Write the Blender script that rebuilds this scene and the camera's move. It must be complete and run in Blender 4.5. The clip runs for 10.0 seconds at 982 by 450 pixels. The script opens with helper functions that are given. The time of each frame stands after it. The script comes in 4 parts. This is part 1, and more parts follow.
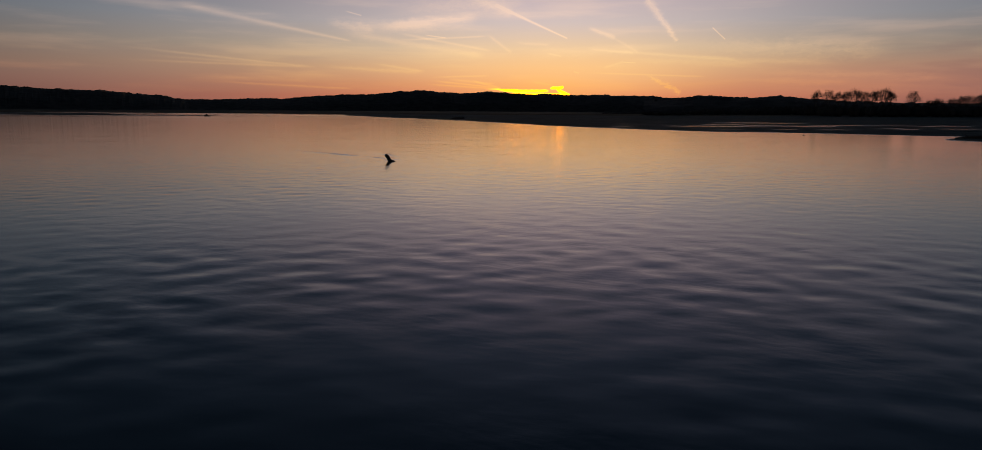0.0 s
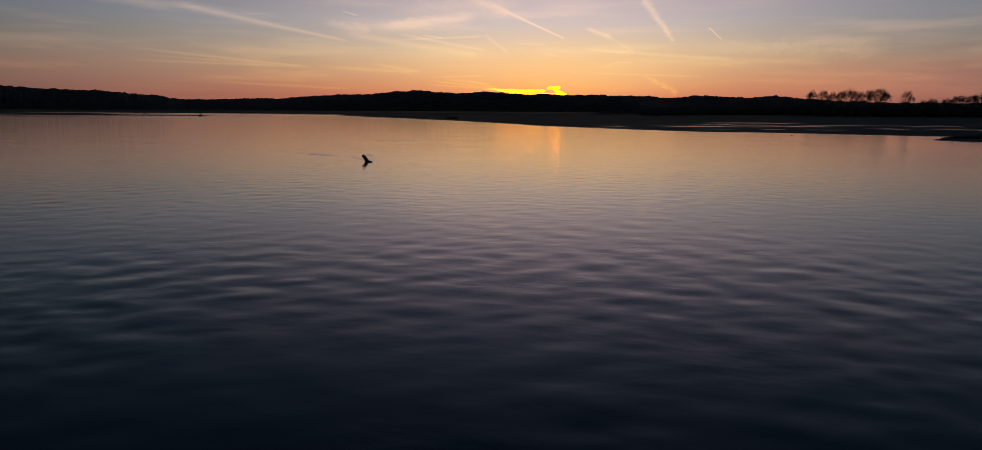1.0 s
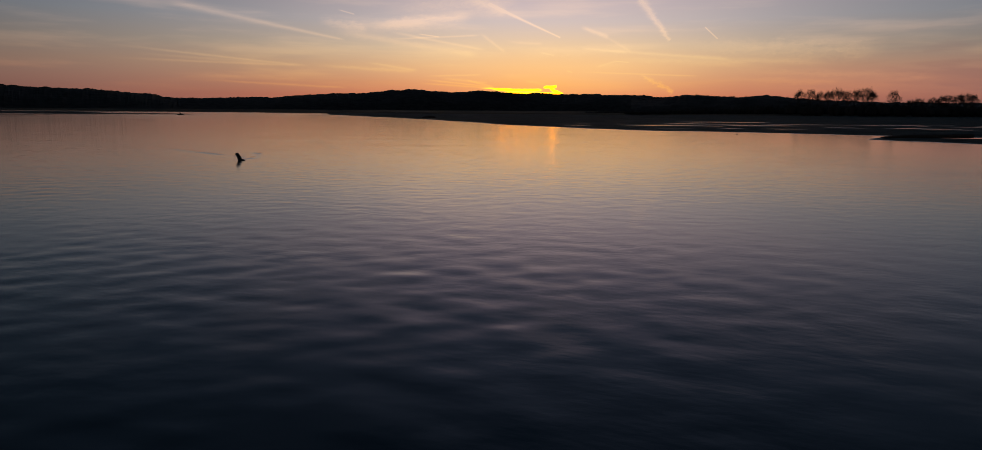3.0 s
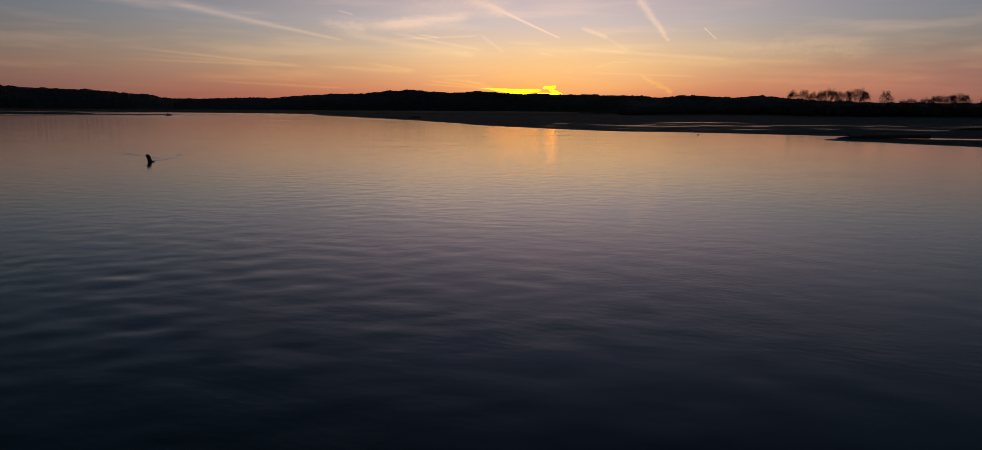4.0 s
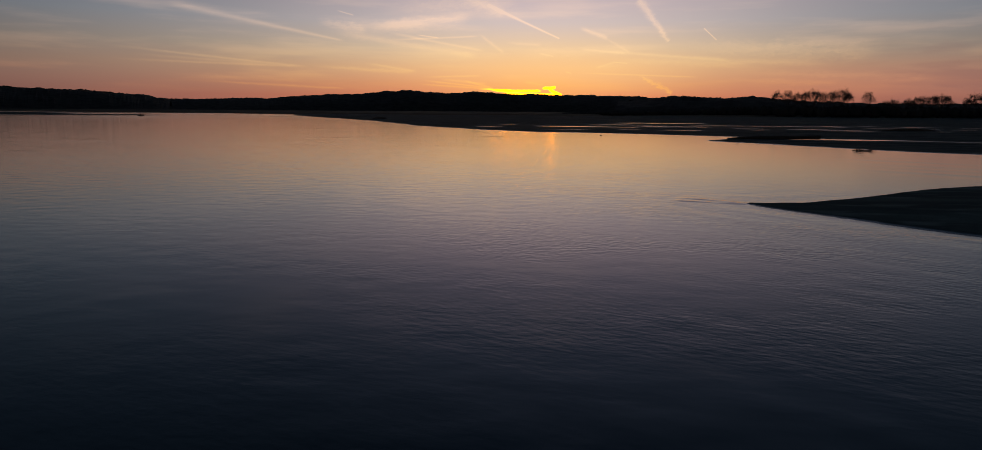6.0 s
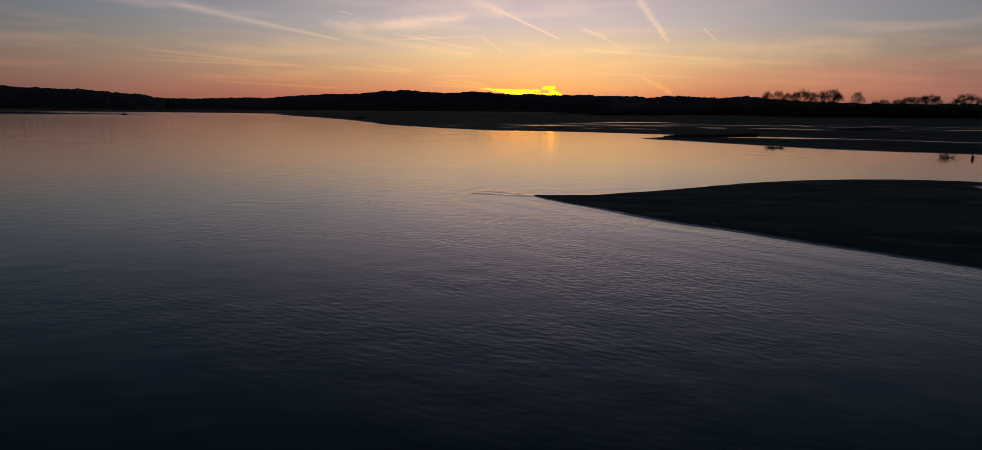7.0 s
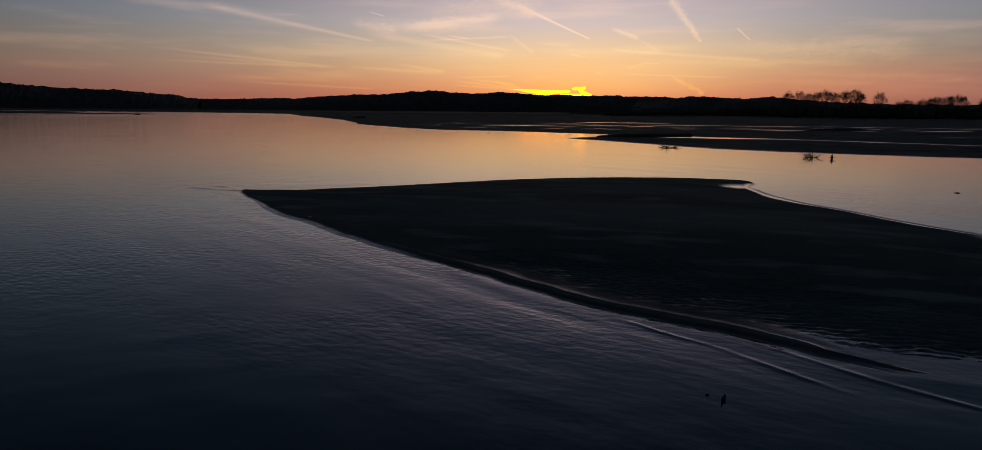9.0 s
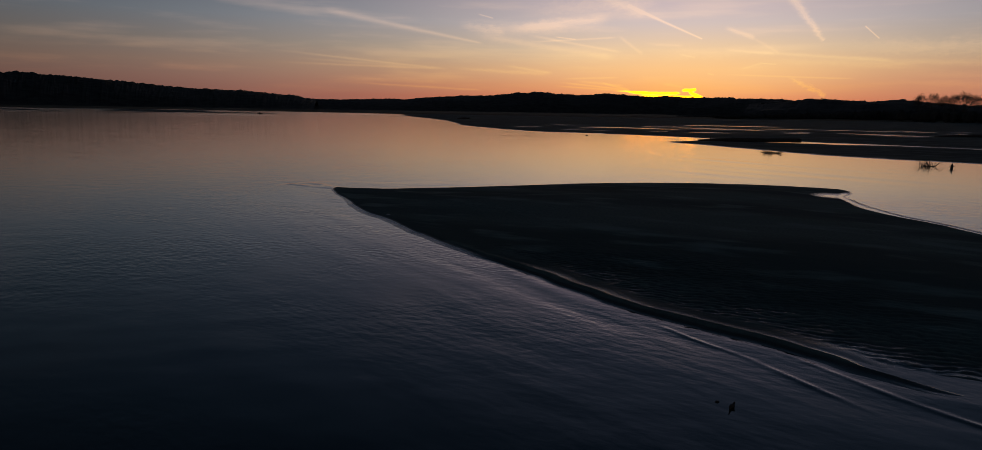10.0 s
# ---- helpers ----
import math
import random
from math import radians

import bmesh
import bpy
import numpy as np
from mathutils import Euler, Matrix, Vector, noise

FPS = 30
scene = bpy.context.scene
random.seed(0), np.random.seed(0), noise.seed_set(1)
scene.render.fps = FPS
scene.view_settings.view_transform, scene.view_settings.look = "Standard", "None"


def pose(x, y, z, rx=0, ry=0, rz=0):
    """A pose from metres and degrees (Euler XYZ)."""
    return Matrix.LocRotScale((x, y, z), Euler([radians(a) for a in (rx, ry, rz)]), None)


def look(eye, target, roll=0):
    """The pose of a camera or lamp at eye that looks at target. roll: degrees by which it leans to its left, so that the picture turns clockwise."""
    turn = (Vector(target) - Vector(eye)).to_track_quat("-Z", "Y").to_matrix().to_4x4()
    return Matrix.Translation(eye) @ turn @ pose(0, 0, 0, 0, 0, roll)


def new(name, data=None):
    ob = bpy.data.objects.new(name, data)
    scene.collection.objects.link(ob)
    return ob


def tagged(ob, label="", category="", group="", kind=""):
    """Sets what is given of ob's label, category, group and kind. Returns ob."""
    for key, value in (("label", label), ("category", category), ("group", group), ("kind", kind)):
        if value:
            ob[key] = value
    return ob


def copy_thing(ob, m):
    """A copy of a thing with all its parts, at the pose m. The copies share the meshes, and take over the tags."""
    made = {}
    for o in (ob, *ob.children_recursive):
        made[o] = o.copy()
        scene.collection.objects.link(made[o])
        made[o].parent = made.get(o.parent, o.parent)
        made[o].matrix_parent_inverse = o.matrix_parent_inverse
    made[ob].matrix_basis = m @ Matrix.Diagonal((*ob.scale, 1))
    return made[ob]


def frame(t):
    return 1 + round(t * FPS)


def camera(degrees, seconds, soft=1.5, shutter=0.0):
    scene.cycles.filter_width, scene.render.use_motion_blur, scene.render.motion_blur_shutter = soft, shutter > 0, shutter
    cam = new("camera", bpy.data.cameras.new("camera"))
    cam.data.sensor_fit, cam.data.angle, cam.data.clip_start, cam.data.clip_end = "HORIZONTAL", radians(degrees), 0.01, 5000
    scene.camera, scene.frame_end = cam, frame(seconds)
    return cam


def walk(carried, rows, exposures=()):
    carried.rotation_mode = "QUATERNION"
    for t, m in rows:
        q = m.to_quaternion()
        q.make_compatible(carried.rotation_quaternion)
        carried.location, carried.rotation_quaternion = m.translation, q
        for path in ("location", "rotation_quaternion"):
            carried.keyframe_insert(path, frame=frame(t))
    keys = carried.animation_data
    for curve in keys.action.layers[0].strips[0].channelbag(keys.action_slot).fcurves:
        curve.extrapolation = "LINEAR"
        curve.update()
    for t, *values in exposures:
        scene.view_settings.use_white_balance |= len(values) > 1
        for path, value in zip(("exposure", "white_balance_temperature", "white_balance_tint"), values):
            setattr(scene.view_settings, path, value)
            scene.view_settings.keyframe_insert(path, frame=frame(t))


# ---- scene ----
# ---------------------------------------------------------------- camera
cam = camera(71.1, 10.0, soft=0.75)
PATH = [
    (0, (1.119, 0.253, 4.027), (1.113, 2.226, 3.7), 0.3),
    (0.5, (1.574, 0.303, 4.036), (1.572, 2.277, 3.71), 0.3),
    (1, (2.672, 0.459, 4.067), (2.675, 2.432, 3.74), 0.3),
    (1.5, (4.368, 0.729, 4.091), (4.374, 2.702, 3.763), 0.36),
    (2, (6.539, 0.975, 4.055), (6.548, 2.947, 3.727), 0.4),
    (2.5, (9.196, 1.154, 3.995), (9.208, 3.127, 3.665), 0.4),
    (4, (19.147, 1.492, 4.108), (19.163, 3.464, 3.78), 0.35),
    (4.5, (22.989, 1.406, 4.135), (23.007, 3.378, 3.806), 0.38),
    (5, (27.17, 1.156, 4.178), (27.188, 3.129, 3.849), 0.38),
    (5.5, (31.736, 1.006, 4.29), (31.752, 2.98, 3.963), 0.38),
    (7, (46.557, 0.441, 3.97), (46.575, 2.414, 3.643), 0.43),
    (7.5, (51.707, 0.348, 3.87), (51.724, 2.322, 3.544), 0.4),
    (8, (56.442, 0.259, 3.788), (56.461, 2.232, 3.462), 0.4),
    (8.5, (60.025, 0.085, 3.835), (60.046, 2.058, 3.509), 0.4),
    (9, (62.248, -0.201, 3.929), (62.182, 1.771, 3.603), 0.5),
    (9.5, (63.169, -0.44, 3.977), (62.955, 1.521, 3.651), 0.7),
    (10, (63.479, -0.698, 4.072), (63.12, 1.242, 3.746), 0.9),
]
walk(cam, [(t, look(eye, target, roll)) for t, eye, target, roll in PATH])

# ---------------------------------------------------------------- world: sunset sky
SUN_AZ, SUN_EL = 4.5, 0.7


def lin(r, g, b):
    """Linear colour from eight-bit values."""
    return tuple(((c / 255 + 0.055) / 1.055) ** 2.4 if c > 10 else c / 255 / 12.92 for c in (r, g, b)) + (1.0,)


world = bpy.data.worlds.new("dusk_sky")
scene.world = world
world.use_nodes = True
wn, wl = world.node_tree.nodes, world.node_tree.links
wn.clear()


def W(op, a, b=None, c=None, clamp=False):
    n = wn.new("ShaderNodeMath")
    n.operation, n.use_clamp = op, clamp
    for i, v in enumerate((a, b, c)):
        if v is None:
            continue
        if isinstance(v, (int, float)):
            n.inputs[i].default_value = v
        else:
            wl.new(v, n.inputs[i])
    return n.outputs[0]


def w_smooth(v, a, b):
    n = wn.new("ShaderNodeMapRange")
    n.interpolation_type = "SMOOTHSTEP"
    wl.new(v, n.inputs["Value"])
    n.inputs["From Min"].default_value, n.inputs["From Max"].default_value = a, b
    return n.outputs[0]


def w_ramp(v, stops):
    n = wn.new("ShaderNodeValToRGB")
    r = n.color_ramp
    while len(r.elements) < len(stops):
        r.elements.new(0.5)
    for e, (p, col) in zip(r.elements, stops):
        e.position, e.color = p, lin(*col)
    wl.new(v, n.inputs[0])
    return n.outputs[0]


def w_mix(f, a, b, mode="MIX"):
    n = wn.new("ShaderNodeMix")
    n.data_type, n.blend_type = "RGBA", mode
    n.clamp_factor = True
    for s, v in ((n.inputs[0], f), (n.inputs[6], a), (n.inputs[7], b)):
        if isinstance(v, (int, float, tuple)):
            s.default_value = v
        else:
            wl.new(v, s)
    return n.outputs[2]


def w_noise(x, y, sx, sy, detail=3.0, shift=0.0):
    comb = wn.new("ShaderNodeCombineXYZ")
    wl.new(W("MULTIPLY", x, sx), comb.inputs[0])
    wl.new(W("MULTIPLY", y, sy), comb.inputs[1])
    comb.inputs[2].default_value = shift
    n = wn.new("ShaderNodeTexNoise")
    n.inputs["Scale"].default_value, n.inputs["Detail"].default_value = 1.0, detail
    wl.new(comb.outputs[0], n.inputs["Vector"])
    return n.outputs[0]


tc = wn.new("ShaderNodeTexCoord")
sep = wn.new("ShaderNodeSeparateXYZ")
wl.new(tc.outputs["Generated"], sep.inputs[0])
AZ = W("MULTIPLY", W("ARCTAN2", sep.outputs[0], sep.outputs[1]), 57.29578)
EL = W("MULTIPLY", W("ARCSINE", sep.outputs[2]), 57.29578)

# elevation on a square-root scale, so that the low sky has room in the ramps
ELR = W("SQRT", W("DIVIDE", W("MAXIMUM", EL, 0.0), 90.0))


def stops(rows):
    return [(math.sqrt(e / 90), c) for e, c in rows]


SKY_AWAY = [(0, (118, 79, 76)), (1.2, (129, 90, 84)), (2.2, (136, 102, 94)), (3.5, (137, 113, 103)), (5, (126, 117, 113)), (7, (111, 118, 127)),
            (10, (86, 100, 115)), (14, (62, 79, 97)), (20, (44, 61, 81)), (30, (26, 43, 60)), (50, (16, 29, 44)), (90, (12, 24, 38))]
SKY_SUN = [(0, (214, 106, 80)), (1.2, (221, 128, 92)), (2.2, (229, 156, 110)), (3.5, (234, 185, 138)), (5, (224, 198, 168)), (7, (204, 190, 188)),
           (10, (191, 172, 181)), (14, (140, 133, 152)), (20, (84, 96, 120)), (30, (39, 58, 81)), (50, (20, 33, 50)), (90, (12, 24, 38))]
d_az = W("SUBTRACT", AZ, SUN_AZ)
glow = W("POWER", 2.718, W("MULTIPLY", W("POWER", W("ABSOLUTE", W("DIVIDE", d_az, W("ADD", 22.0, W("MULTIPLY", w_smooth(d_az, -6.0, 14.0), W("SUBTRACT", W("MULTIPLY", w_smooth(EL, 5.0, 13.0), 6.0), 2.0))))), 2.0), -1.0))
sky = w_mix(glow, w_ramp(ELR, stops(SKY_AWAY)), w_ramp(ELR, stops(SKY_SUN)))

# warm dust that scatters forward round the sunken sun
bloom = W("POWER", 2.718, W("MULTIPLY", W("ADD", W("POWER", W("DIVIDE", W("SUBTRACT", AZ, 6.0), 10.0), 2.0), W("POWER", W("DIVIDE", W("SUBTRACT", EL, 3.3), 2.2), 2.0)), -1.0))
sky = w_mix(W("MULTIPLY", bloom, 0.5), sky, lin(254, 203, 134))
core = W("POWER", 2.718, W("MULTIPLY", W("ADD", W("POWER", W("DIVIDE", W("SUBTRACT", AZ, 3.6), 4.5), 2.0), W("POWER", W("DIVIDE", W("SUBTRACT", EL, 1.5), 1.3), 2.0)), -1.0))
sky = w_mix(W("MULTIPLY", core, 0.42), sky, lin(255, 182, 84))

# thin cirrus and contrails: amount of lit ice haze over each direction
warp = W("ADD", W("MULTIPLY", W("SUBTRACT", w_noise(AZ, EL, 0.5, 1.3, 4.0, 3.0), 0.5), 0.9), W("MULTIPLY", W("SUBTRACT", w_noise(AZ, EL, 2.2, 4.5, 2.0, 5.0), 0.5), 0.7))


def streak(az1, el1, az2, el2, wide, amount, ragged=0.3, grain=0.6, tail=0.25, fan=0.0, before=None):
    """A band of ice cloud along a straight line of the sky, feathered at its ends, spread wider at its old end."""
    dx, dy = az2 - az1, el2 - el1
    size = math.hypot(dx, dy)
    dx, dy = dx / size, dy / size
    du, dv = W("SUBTRACT", AZ, az1), W("SUBTRACT", EL, el1)
    if before is not None:
        # adds nothing, but works the streaks out one after another, which keeps the shader small
        none = W("MINIMUM", before, 0.0)
        du, dv = W("ADD", du, none), W("ADD", dv, none)
    along = W("ADD", W("MULTIPLY", du, dx), W("MULTIPLY", dv, dy))
    across = W("ADD", W("ADD", W("MULTIPLY", du, -dy), W("MULTIPLY", dv, dx)), W("MULTIPLY", warp, ragged * wide * 4))
    girth = wide
    if fan:
        girth = W("MULTIPLY", wide, W("ADD", 1.0, W("MULTIPLY", fan, W("SUBTRACT", 1.0, W("DIVIDE", along, size, clamp=True)))))
    body = W("POWER", 2.718, W("MULTIPLY", W("POWER", W("DIVIDE", across, girth), 2.0), -1.0))
    ends = W("MULTIPLY", w_smooth(along, 0.0, size * tail), W("SUBTRACT", 1.0, w_smooth(along, size * (1 - tail * 0.4), size)))
    spots = W("ADD", 1.0 - grain, W("MULTIPLY", w_noise(along, across, 1.4, 3.0 / max(wide, 0.15), 3.0, az1), 2 * grain))
    return W("MULTIPLY", W("MULTIPLY", body, ends), W("MULTIPLY", spots, amount))


# each: bearing and height of both ends, width, amount, raggedness, grain, feather, fan
TRAILS_WEST = [
    (-24.6, 7.8, -11.2, 5.38, 0.075, 0.55, 0.15, 0.3, 0.15, 2.6), (-28.7, 4.56, -13.7, 3.30, 0.09, 0.42, 0.3, 0.5, 0.4),
    (-28.5, 3.57, -13.9, 3.36, 0.08, 0.36, 0.3, 0.5, 0.4), (-27.0, 3.95, -17.0, 3.5, 0.10, 0.22, 0.3, 0.5, 0.4),
    (-22.6, 2.17, -11.0, 1.70, 0.08, 0.35, 0.4, 0.6, 0.3), (-25.0, 2.6, -14.0, 2.25, 0.16, 0.20, 0.4, 0.6, 0.4),
    (-14.5, 3.45, -5.5, 3.05, 0.14, 0.42, 0.4, 0.6, 0.4), (-10.0, 3.73, -5.5, 3.12, 0.10, 0.45, 0.4, 0.5, 0.4),
]
TRAILS_NORTH = [
    (0.0, 8.4, 5.95, 5.75, 0.055, 1.0, 0.1, 0.2, 0.05, 1.2), (-8.2, 6.2, 0.1, 4.75, 0.10, 0.5, 0.2, 0.4, 0.3),
    (-8.0, 5.55, -0.4, 5.97, 0.07, 0.5, 0.2, 0.4, 0.3), (-5.7, 6.0, -3.8, 5.78, 0.045, 0.8, 0.1, 0.2, 0.3),
    (-0.7, 6.2, 1.5, 4.6, 0.11, 0.45, 0.3, 0.4, 0.3), (1.4, 5.5, 4.6, 5.25, 0.10, 0.35, 0.3, 0.5, 0.4),
    (-11.9, 7.7, -10.5, 7.35, 0.05, 0.6, 0.1, 0.2, 0.3), (4.2, 4.65, 5.5, 4.37, 0.06, 0.45, 0.2, 0.3, 0.3),
    (6.4, 3.21, 6.95, 3.05, 0.04, 0.8, 0.1, 0.1, 0.3), (7.0, 3.12, 17.0, 2.74, 0.06, 0.55, 0.2, 0.4, 0.3),
    (7.3, 4.98, 11.3, 4.60, 0.10, 0.5, 0.3, 0.4, 0.3), (8.8, 4.85, 19.4, 3.97, 0.12, 0.5, 0.3, 0.5, 0.3),
    (8.7, 3.42, 10.5, 3.97, 0.08, 0.35, 0.3, 0.4, 0.3), (10.3, 3.91, 11.4, 3.84, 0.035, 0.7, 0.1, 0.1, 0.2),
    (17.03, 6.45, 18.06, 5.51, 0.04, 1.0, 0.1, 0.1, 0.1), (9.4, 5.9, 11.6, 4.6, 0.09, 0.35, 0.3, 0.4, 0.3),
]
LOW_FANS = [
    (-5.4, 2.45, 0.7, 1.85, 0.07, 0.6, 0.3, 0.5, 0.3), (-5.4, 2.68, -0.2, 2.85, 0.07, 0.5, 0.3, 0.5, 0.4),
    (-5.8, 2.15, 0.6, 1.78, 0.07, 0.5, 0.3, 0.5, 0.3), (-1.9, 2.48, 0.6, 1.85, 0.07, 0.7, 0.3, 0.4, 0.3),
    (-4.0, 2.55, 0.2, 2.2, 0.10, 0.5, 0.4, 0.6, 0.3), (3.0, 2.4, 4.8, 2.1, 0.08, 0.45, 0.4, 0.4, 0.3),
]
CIRRUS = [
    (-9.6, 6.5, -1.1, 7.55, 0.30, 0.65, 0.4, 0.4, 0.35), (-12.2, 6.05, -0.5, 4.42, 0.22, 0.42, 0.3, 0.4, 0.25),
    (-13.5, 6.9, -9.5, 6.3, 0.30, 0.40, 0.6, 0.6, 0.3), (-13.2, 6.1, -1.2, 7.05, 0.5, 0.25, 0.5, 0.5, 0.3),
    (-9.0, 7.9, 3.0, 8.6, 0.55, 0.4, 0.5, 0.6, 0.4), (-2.6, 9.3, 1.6, 7.6, 0.35, 0.45, 0.3, 0.3, 0.3),
    (7.4, 6.66, 9.8, 5.75, 0.15, 0.65, 0.3, 0.4, 0.3), (12.0, 8.75, 14.5, 5.45, 0.13, 0.75, 0.9, 0.5, 0.05, 1.3),
    (12.2, 2.9, 15.0, 1.45, 0.17, 0.75, 1.6, 0.8, 0.2), (2.0, 4.5, 12.0, 4.9, 0.35, 0.3, 0.5, 0.6, 0.3),
    (9.0, 4.1, 26.0, 3.7, 0.25, 0.3, 0.5, 0.6, 0.3), (14.0, 5.2, 30.0, 4.3, 0.55, 0.4, 0.5, 0.6, 0.4),
    (18.0, 3.1, 34.0, 2.5, 0.22, 0.3, 0.5, 0.6, 0.4), (20.0, 2.4, 27.0, 2.2, 0.18, 0.3, 0.5, 0.6, 0.4),
]
haze = None
for row in TRAILS_WEST + TRAILS_NORTH + LOW_FANS + CIRRUS:
    s = streak(*row, before=haze)
    haze = s if haze is None else W("ADD", haze, s)
veil = W("MULTIPLY", W("MULTIPLY", w_smooth(w_noise(AZ, EL, 0.09, 0.75, 5.0, 8.0), 0.46, 0.75), w_smooth(EL, 0.5, 3.0)), W("SUBTRACT", 1.0, w_smooth(EL, 12.0, 25.0)))
haze = W("MINIMUM", W("ADD", haze, W("MULTIPLY", veil, 0.5)), 1.0)
lit_near = w_ramp(ELR, stops([(0, (248, 150, 85)), (2, (255, 186, 104)), (4, (255, 214, 150)), (7, (246, 213, 192)), (12, (200, 180, 178)), (25, (84, 88, 102))]))
lit_far = w_ramp(ELR, stops([(0, (176, 104, 86)), (2, (184, 118, 94)), (4, (180, 146, 122)), (7, (172, 158, 154)), (12, (110, 112, 125)), (25, (50, 56, 70))]))
sky = w_mix(haze, sky, w_mix(glow, lit_far, lit_near))
# rosy dust above the hills north of the sun
rose = W("MULTIPLY", w_smooth(AZ, 12.0, 26.0), W("MULTIPLY", w_smooth(EL, 0.3, 1.6), W("SUBTRACT", 1.0, w_smooth(EL, 2.4, 4.6))))
sky = w_mix(W("MULTIPLY", rose, 0.24), sky, lin(214, 136, 112))
# dull smoky bank low in the north-west
bank = W("MULTIPLY", w_smooth(AZ, 24.0, 38.0), W("MULTIPLY", w_smooth(w_noise(AZ, EL, 0.16, 0.9, 4.0, 2.0), 0.42, 0.62), W("SUBTRACT", 1.0, w_smooth(EL, 3.0, 6.5))))
sky = w_mix(W("MULTIPLY", bank, 0.4), sky, lin(128, 92, 92))

# the low cloud that the sun still lights from behind the hills
FIRE = [(-1.2, 1.80, 2.2, 1.70, 0.07, 0.8, 0.3, 0.4, 0.5), (0.1, 1.66, 4.7, 1.66, 0.11, 1.2, 0.25, 0.3, 0.3), (0.9, 1.40, 6.2, 1.30, 0.13, 1.3, 0.2, 0.2, 0.25),
        (4.45, 1.85, 5.75, 1.95, 0.12, 1.4, 0.3, 0.2, 0.3), (5.0, 1.80, 6.25, 1.28, 0.13, 1.2, 0.3, 0.2, 0.25)]
fire = None
for row in FIRE:
    s = streak(*row, before=fire if fire is not None else haze)
    fire = s if fire is None else W("ADD", fire, s)
layers = W("ADD", 0.45, W("MULTIPLY", w_noise(AZ, EL, 0.9, 13.0, 3.0, 14.0), 1.05))
fire = w_smooth(W("MULTIPLY", fire, layers), 0.12, 1.05)
sky = w_mix(fire, sky, (5.0, 1.45, 0.015, 1.0))
# the sky dims away from the sun
dim = W("SUBTRACT", 1.0, W("MULTIPLY", w_smooth(W("ABSOLUTE", d_az), 26.0, 60.0), 0.5))
shade = wn.new("ShaderNodeCombineXYZ")
for k in range(3):
    wl.new(dim, shade.inputs[k])
sky = w_mix(1.0, sky, shade.outputs[0], "MULTIPLY")

nishita = wn.new("ShaderNodeTexSky")
nishita.sky_type = "NISHITA"
nishita.sun_disc = False
nishita.sun_elevation, nishita.sun_rotation = radians(SUN_EL), radians(SUN_AZ)
bg_air, bg_sky, add = wn.new("ShaderNodeBackground"), wn.new("ShaderNodeBackground"), wn.new("ShaderNodeAddShader")
bg_air.inputs[1].default_value = 0.005
bg_sky.inputs[1].default_value = 1.0
wl.new(nishita.outputs[0], bg_air.inputs[0])
wl.new(sky, bg_sky.inputs[0])
wl.new(bg_air.outputs[0], add.inputs[0])
wl.new(bg_sky.outputs[0], add.inputs[1])
wl.new(add.outputs[0], wn.new("ShaderNodeOutputWorld").inputs[0])

# the sun, already down behind the ridge
sun_data = bpy.data.lights.new("sun", "SUN")
sun_data.energy, sun_data.angle, sun_data.color = 0.6, radians(0.5), (1.0, 0.55, 0.25)
sun = new("sun", sun_data)
far = 100.0
sun.matrix_world = look((far * math.sin(radians(SUN_AZ)), far * math.cos(radians(SUN_AZ)), far * math.tan(radians(SUN_EL))), (0, 0, 0))

# ---------------------------------------------------------------- materials


